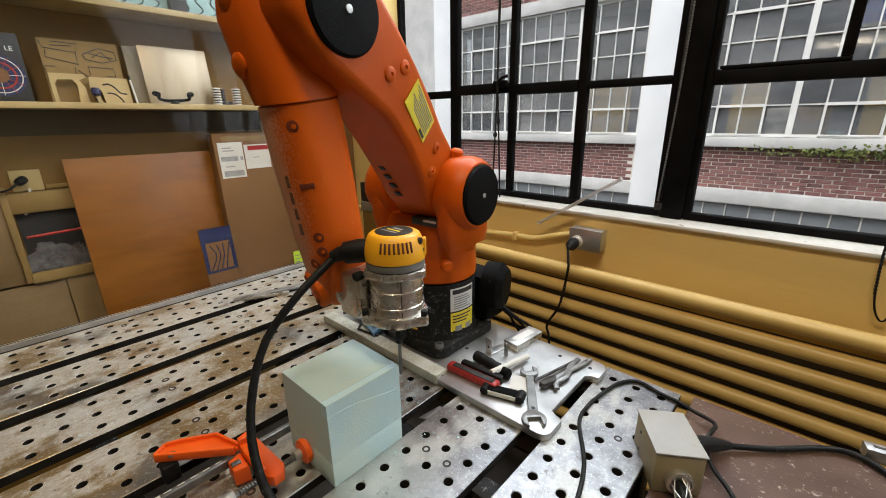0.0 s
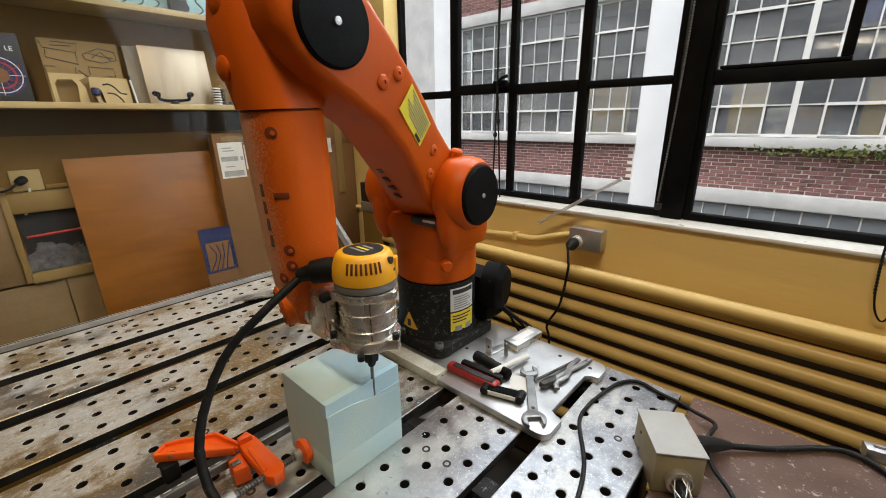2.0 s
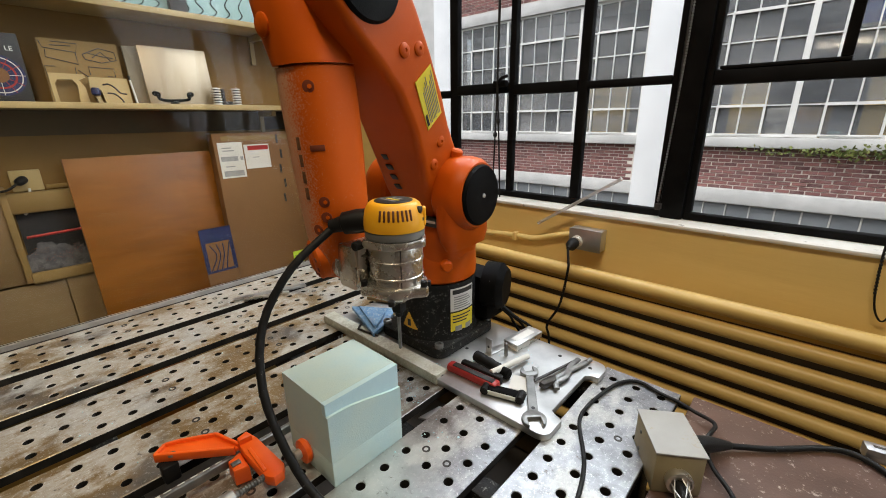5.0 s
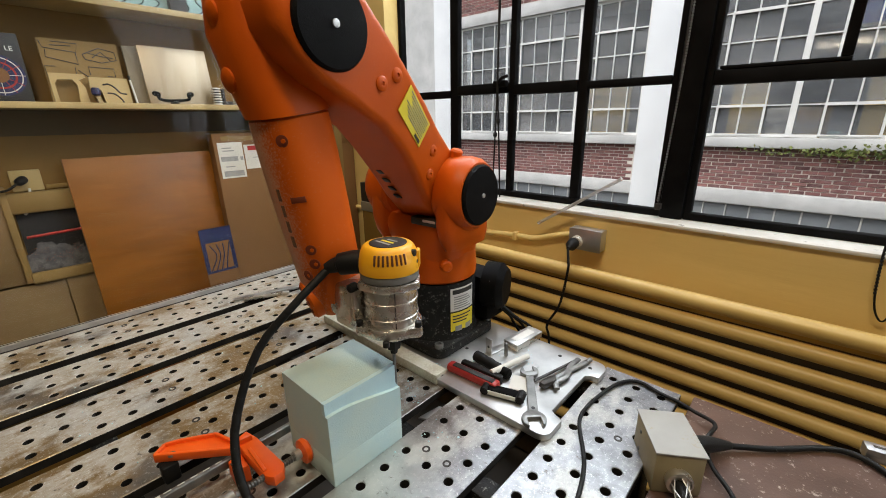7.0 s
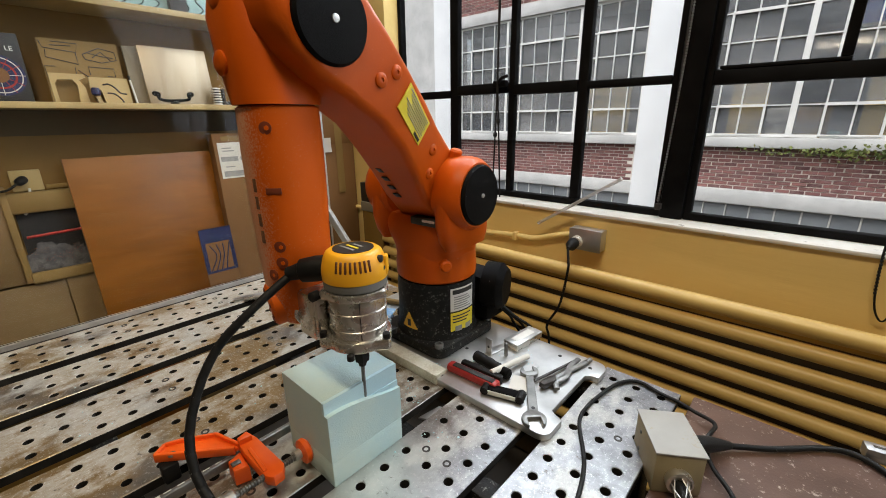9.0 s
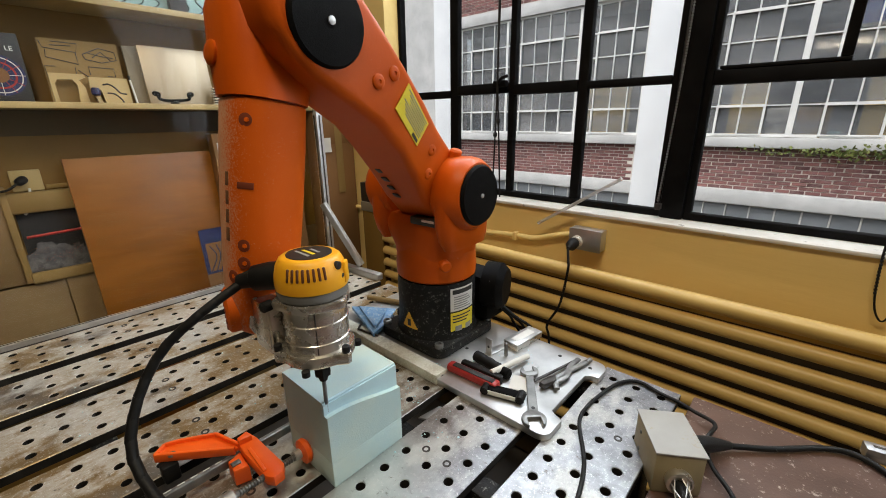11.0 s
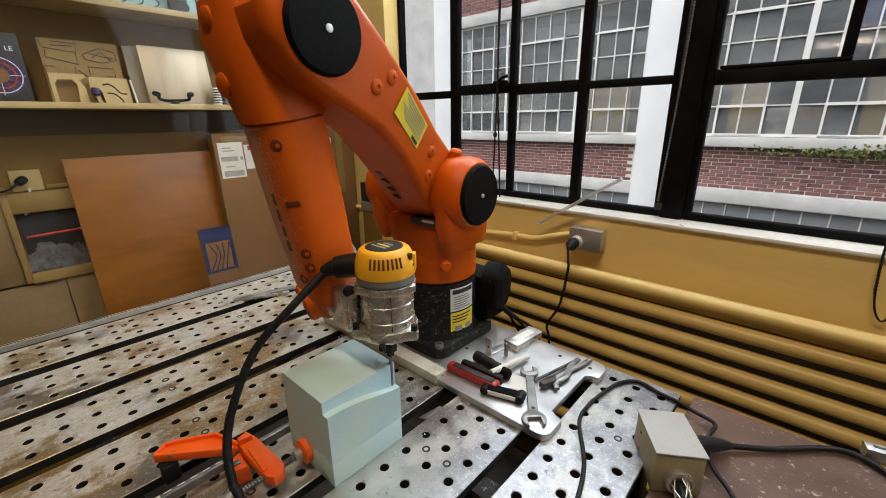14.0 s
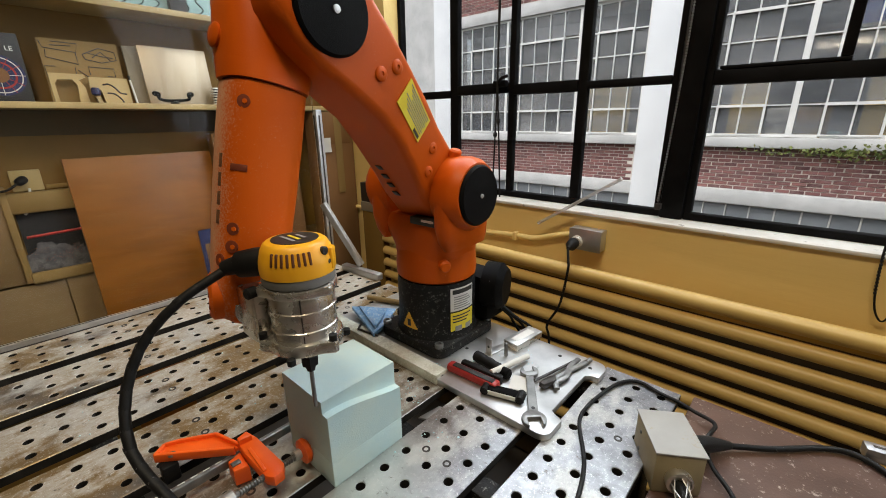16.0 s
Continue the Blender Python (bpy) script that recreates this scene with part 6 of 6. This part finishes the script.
def even(x0, x1, n, posts=(), thin=0.0085):
    return [(x0 + (x1 - x0) * i / n, 0.032 if i in posts else thin) for i in range(n + 1)]


ZS = (0.288, 0.695, 1.118, 1.545, 1.925, 2.372)
LEFT_BAY = [(-6.43, 0.02), (-6.22, 0.0085), (-5.94, 0.0085), (-5.66, 0.0085), (-5.37, 0.0085), (-5.05, 0.024), (-4.72, 0.0085), (-4.43, 0.0085), (-4.125, 0.0085),
            (-3.84, 0.0085), (-3.53, 0.024), (-3.20, 0.0085), (-2.90, 0.0085), (-2.62, 0.0085), (-2.38, 0.02)]
RIGHT_BAY = [(-1.84, 0.02), (-1.56, 0.0085), (-1.275, 0.0085), (-0.99, 0.0085), (-0.71, 0.0085), (-0.39, 0.036), (-0.07, 0.0085), (0.22, 0.0085), (0.507, 0.0085),
             (0.80, 0.0085), (1.12, 0.042), (1.44, 0.0085), (1.73, 0.0085), (2.02, 0.0085), (2.34, 0.024), (2.66, 0.0085), (2.97, 0.02)]
bay(LEFT_BAY, ZS, [(a, b, c, d) for a, b in ((-5.94, -5.37), (-4.72, -3.84), (-3.20, -2.62)) for c, d in ((0.300, 0.695), (1.118, 1.925))])
bay(RIGHT_BAY, ZS, [(a, b, c, d) for a, b in ((-1.275, -0.71), (-0.07, 0.507), (1.44, 2.02)) for c, d in ((0.300, 0.695), (1.118, 1.925))])
bay(even(-6.44, -2.38, 14, (), 0.006), (-2.19, -1.45, -0.725), (), M_FROST, 0.004)
bay(even(-1.84, 2.98, 16, (), 0.006), (-2.19, -1.45, -0.725), (), M_FROST, 0.004)

# inside the far workshop, behind the glass
M_TARP = surface("blue_tarpaulin", (0.015, 0.07, 0.42), (0.03, 0.11, 0.55), 6, 0.5)
M_FAR_TAN = surface("far_tan_board", (0.55, 0.42, 0.18), (0.68, 0.54, 0.26), 3, 0.7)
for x, z, w_, h, m_, lb in ((-3.15, 0.45, 0.95, 0.75, M_FAR_TAN, "tan partition board inside the far workshop"), (-4.75, 0.55, 0.8, 0.5, M_INSIDE, "dim cabinet inside the far workshop"), (-1.62, 0.9, 0.35, 0.75, M_FAR_TAN, "stack of yellow boards inside the far workshop"), (-0.95, 0.60, 0.45, 0.5, M_FAR_TAN, "tan board inside the far workshop"), (0.55, 1.15, 0.5, 0.28, M_FAR_TAN, "yellow crate inside the far workshop"), (0.42, 1.66, 0.8, 1.04, M_TARP, "blue sheet hung inside the far workshop")):
    o = thing("interior_board", lb, "board", x, FY + 0.42, z)
    part("sheet", B((-w_ / 2, -0.02, 0.262 - z if m_ is not M_TARP else 0), (w_ / 2, 0.02, h), 0.004), m_, o)
    part("edge_rail", B((-w_ / 2, -0.035, h - 0.05), (w_ / 2, -0.021, h), 0.003), M_SASH if m_ is not M_TARP else M_TARP, o)
for x in (-3.70, -3.58):
    o = thing("white_tube_lamp", "white upright tube inside the far workshop", "tube", x, FY + 0.35, 0.2620)
    part("tube", rod(bmesh.new(), (0, 0, 0), (0, 0, 0.78), 0.022, 14, 0.004), M_SASH, o)
far_board = thing("leaning_board", "beige board leaning inside the far window", "board", -0.17, FY + 0.24, 0.2620)
part("sheet", B((-0.17, 0, 0), (0.17, 0.02, 0.40), 0.004), M_TAN, far_board)

# things seen on the far window sill
for nm, lb, x, m_, r, h in (("pale_stool", "pale hourglass-shaped stool behind the far window", -0.54, M_PAPER, 0.15, 0.40), ("teal_bowl", "teal bowl behind the far window", 0.08, M_TEAL, 0.07, 0.09), ("wire_basket", "grey basket behind the far window", -1.47, M_GREY_BAND, 0.14, 0.30)):
    o = thing(nm, lb, nm.split("_")[1], x, FY + 0.26, 0.2620)
    part("body", lathe(bmesh.new(), [(r * 0.8, 0), (r * 0.85, h * 0.3), (r * 0.7, h * 0.45), (r, h * 0.6), (r, h * 0.95), (r * 0.9, h)], seg=20), m_, o)

ivy = thing("ivy", "green creeper leaves along the far sill", "ivy", 0.3, FY - 0.1, 0.09)
ivy["kind"] = "stuff"
bm = bmesh.new()
rnd = random.Random(4)
for i in range(420):
    k = rnd.random()
    x = -1.2 + 1.9 * k ** 0.55 + rnd.gauss(0, 0.05)
    z = rnd.gauss(0.0, 0.025 + 0.04 * k)
    s_ = rnd.uniform(0.012, 0.03)
    m_ = Matrix.Translation((x, rnd.uniform(-0.05, 0.06), z)) @ Euler((rnd.uniform(0, 3), rnd.uniform(0, 3), rnd.uniform(0, 3))).to_matrix().to_4x4()
    bm.faces.new([bm.verts.new(m_ @ Vector(p_)) for p_ in ((0, -s_, 0), (s_ * 0.8, 0, 0.004), (0, s_ * 1.2, 0), (-s_ * 0.8, 0, 0.004))])
part("leaves", bm, M_IVY, ivy, smooth=False)["kind"] = "stuff"

# bricks between the bands
bk_me = part("brick", B((-0.078, 0, 0), (0.078, 0.05, 0.0455), 0.0025, seg=1), M_BRICK, facade).data
first = bpy.data.objects["brick"]
first.location = (-4.3, FY + 0.091, -0.5060)
rnd = random.Random(7)
rest = bmesh.new()
for row in range(11):
    z = -0.5060 + 0.0565 * row
    for k in range(56):
        x = -6.36 + 0.168 * k + (0.084 if row % 2 else 0)
        if -2.46 < x < -1.80 or x > 2.9:
            continue
        y = FY + 0.091 + rnd.uniform(-0.003, 0.003)
        if -4.35 < x < 1.25:
            o = new("brick", bk_me)
            o.parent = facade
            o.location = (x + rnd.uniform(-0.004, 0.004), y, z + rnd.uniform(-0.002, 0.002))
        else:
            box(rest, (x - 0.078, y, z), (x + 0.078, y + 0.05, z + 0.0455))
part("side_bricks", rest, M_BRICK, facade, smooth=False)["kind"] = "stuff"
bm = bmesh.new()
for row in range(10):
    for k in range(26):
        x = -6.36 + 0.168 * k + (0.084 if row % 2 else 0)
        box(bm, (x - 0.078, FY + 0.092, 2.645 + 0.0565 * row), (x + 0.078, FY + 0.11, 2.6905 + 0.0565 * row))
part("upper_bricks", bm, M_BRICK, facade, smooth=False)["kind"] = "stuff"


# ---- motion ----
def motions():
    """Tool strokes: seconds, then the crown's place along the block and above the table."""
    first_strokes = [(0, 0.407, 0.394), (0.2, 0.405, 0.431), (0.3, 0.402, 0.447), (0.5, 0.367, 0.459), (0.7, 0.333, 0.449), (0.8, 0.315, 0.445), (1, 0.27, 0.443), (1.2, 0.254, 0.422), (1.3, 0.254, 0.403), (1.5, 0.252, 0.38), (1.7, 0.285, 0.394), (1.8, 0.312, 0.389), (2, 0.347, 0.378), (2.2, 0.388, 0.369), (2.3, 0.402, 0.373), (2.5, 0.411, 0.413), (2.7, 0.412, 0.45), (2.8, 0.398, 0.453), (3, 0.361, 0.454), (3.2, 0.314, 0.447), (3.3, 0.295, 0.445), (3.5, 0.248, 0.443), (3.7, 0.249, 0.404), (3.8, 0.248, 0.387), (4, 0.272, 0.394), (4.2, 0.314, 0.386)]
    middle_strokes = [(6.3, 0.265, 0.393), (6.5, 0.294, 0.386), (6.7, 0.342, 0.381), (6.8, 0.365, 0.376), (7, 0.398, 0.376), (7.2, 0.41, 0.409), (7.3, 0.407, 0.426), (7.5, 0.378, 0.453), (7.7, 0.349, 0.453), (7.8, 0.331, 0.449), (8, 0.297, 0.442), (8.2, 0.249, 0.447), (8.3, 0.251, 0.426), (8.5, 0.253, 0.382), (8.7, 0.277, 0.395), (8.8, 0.296, 0.393), (9, 0.333, 0.383), (9.2, 0.373, 0.374)]
    last_strokes = [(11.3, 0.327, 0.384), (11.5, 0.365, 0.373), (11.7, 0.403, 0.375), (11.8, 0.404, 0.39), (12, 0.41, 0.427), (12.2, 0.384, 0.447), (12.3, 0.361, 0.449), (12.5, 0.318, 0.452), (12.7, 0.281, 0.45), (12.8, 0.258, 0.45), (13, 0.252, 0.422), (13.2, 0.254, 0.389), (13.3, 0.269, 0.396), (13.5, 0.3, 0.39), (13.7, 0.34, 0.381), (13.8, 0.36, 0.376), (14, 0.394, 0.37), (14.2, 0.403, 0.397), (14.3, 0.408, 0.418), (14.5, 0.35, 0.447), (14.7, 0.272, 0.45), (14.8, 0.25, 0.433), (15, 0.271, 0.395), (15.2, 0.351, 0.38), (15.3, 0.385, 0.373), (15.5, 0.405, 0.433), (15.6, 0.378, 0.446), (15.7, 0.332, 0.45), (15.8, 0.293, 0.451), (16, 0.248, 0.415)]
    beat = 2.35
    seen = first_strokes + middle_strokes + last_strokes
    gap_1 = [(round(t + beat, 2), y, z) for t, y, z in first_strokes if 4.25 < t + beat < 6.25]
    gap_2 = [(round(t + beat, 2), y, z) for t, y, z in middle_strokes if 9.25 < t + beat < 11.25]
    strokes = sorted(seen + gap_1 + gap_2)
    crown = [(t, Vector((-0.474 - 0.012 * t / 16, y, T + z))) for t, y, z in strokes]

    rows = {k: [] for k in ("router", "turret", "link", "forearm", "wrist")}
    strands = [[] for _ in range(CABLE_N)]
    up = Vector((0, 0, 1))
    bend = math.hypot(REACH, OFF)
    for t, q in crown:
        rows["router"].append((t, Matrix.Translation(q)))
        w = q + WRIST - BASE
        u = Vector((w.x, w.y, 0)).normalized()
        v = Vector((-u.y, u.x, 0))
        r, z = math.hypot(w.x, w.y) - 0.025, w.z - A2_Z
        d = math.hypot(r, z)
        el = math.atan2(z, r) + math.acos((LINK ** 2 + d * d - bend ** 2) / (2 * LINK * d))
        p2 = u * 0.025 + up * A2_Z
        ex = u * math.cos(el) + up * math.sin(el)
        p3 = p2 + ex * LINK

        def turned(x_axis, place):
            z_axis = x_axis.cross(v)
            return Matrix((x_axis, v, z_axis)).transposed().to_4x4(), place
        rows["turret"].append((t, Matrix((u, v, up)).transposed().to_4x4()))
        m, p_ = turned(ex, p2)
        rows["link"].append((t, Matrix.Translation(p_) @ m))
        reach = (w - p3)
        a = math.atan2(reach.z, reach.dot(u)) - math.atan2(OFF, REACH)
        m, p_ = turned(u * math.cos(a) + up * math.sin(a), p3)
        rows["forearm"].append((t, Matrix.Translation(p_) @ m))
        rows["wrist"].append((t, Matrix.Translation(w)))

        # cable: fixed leaving the boot, its low end lagging behind the tool
        y, h = q.y, q.z - T
        law = [((-0.065, -0.065, -0.043), (0, 0, 0), (0, 0, 0)), ((-0.088, -0.126, -0.085), (-0.01, -0.07, -0.14), (-0.09, -0.12, -0.10)),
               ((-0.093, -0.177, -0.139), (0.01, -0.11, -0.26), (0.07, -0.12, -0.42)), ((-0.074, -0.209, -0.201), (0.05, -0.12, -0.37), (0.43, 0.09, -0.69)),
               ((-0.036, -0.222, -0.259), (0.07, -0.14, -0.48), (0.89, 0.47, -0.80)), ((0.019, -0.215, -0.305), (0.06, -0.21, -0.62), (1.18, 0.75, -0.76))]
        pts = [q + BOOT * 0.098 + Vector((0, 0, -0.043))] + [q + Vector(c0) + Vector(c1) * (y - 0.33) + Vector(c2) * (h - 0.415) for c0, c1, c2 in law[1:]]
        pts += [pts[-1] + Vector((0.07, 0.02, -0.025)), pts[-1] + Vector((0.15, 0.05, -0.035))]
        pts = spline(pts, 8)
        steps = [0.0]
        for a_, b_ in zip(pts, pts[1:]):
            steps.append(steps[-1] + (b_ - a_).length)
        for k in range(CABLE_N):
            s_ = (k + 0.5) * 0.0235
            i = min(max(j for j in range(len(steps)) if steps[j] <= s_), len(pts) - 2)
            f = (s_ - steps[i]) / max(1e-6, steps[i + 1] - steps[i])
            way = (pts[i + 1] - pts[i]).normalized()
            mid = pts[i] + (pts[i + 1] - pts[i]) * f
            strands[k].append((t, Matrix.Translation(mid - cable.location) @ way.to_track_quat("Z", "Y").to_matrix().to_4x4()))
    walk(router, rows["router"])
    walk(turret, rows["turret"])
    walk(upper_arm, rows["link"])
    walk(forearm, rows["forearm"])
    walk(wrist, rows["wrist"])
    for ob_, r in zip(lengths, strands):
        walk(ob_, r)
    # each stroke mills one thin layer off the edge of the block
    cuts = [(1.5, 2.3), (3.85, 4.6), (6.2, 7.0), (8.5, 9.3), (10.85, 11.65), (13.2, 14.0), (15.0, 15.35)]
    for layer, (a, b) in zip(layer_parts, cuts):
        walk(layer, [(0, pose(0, 0, 0)), (a, pose(0, 0, 0)), (b, pose(0, 0, -0.047)), (16, pose(0, 0, -0.047))])


motions()
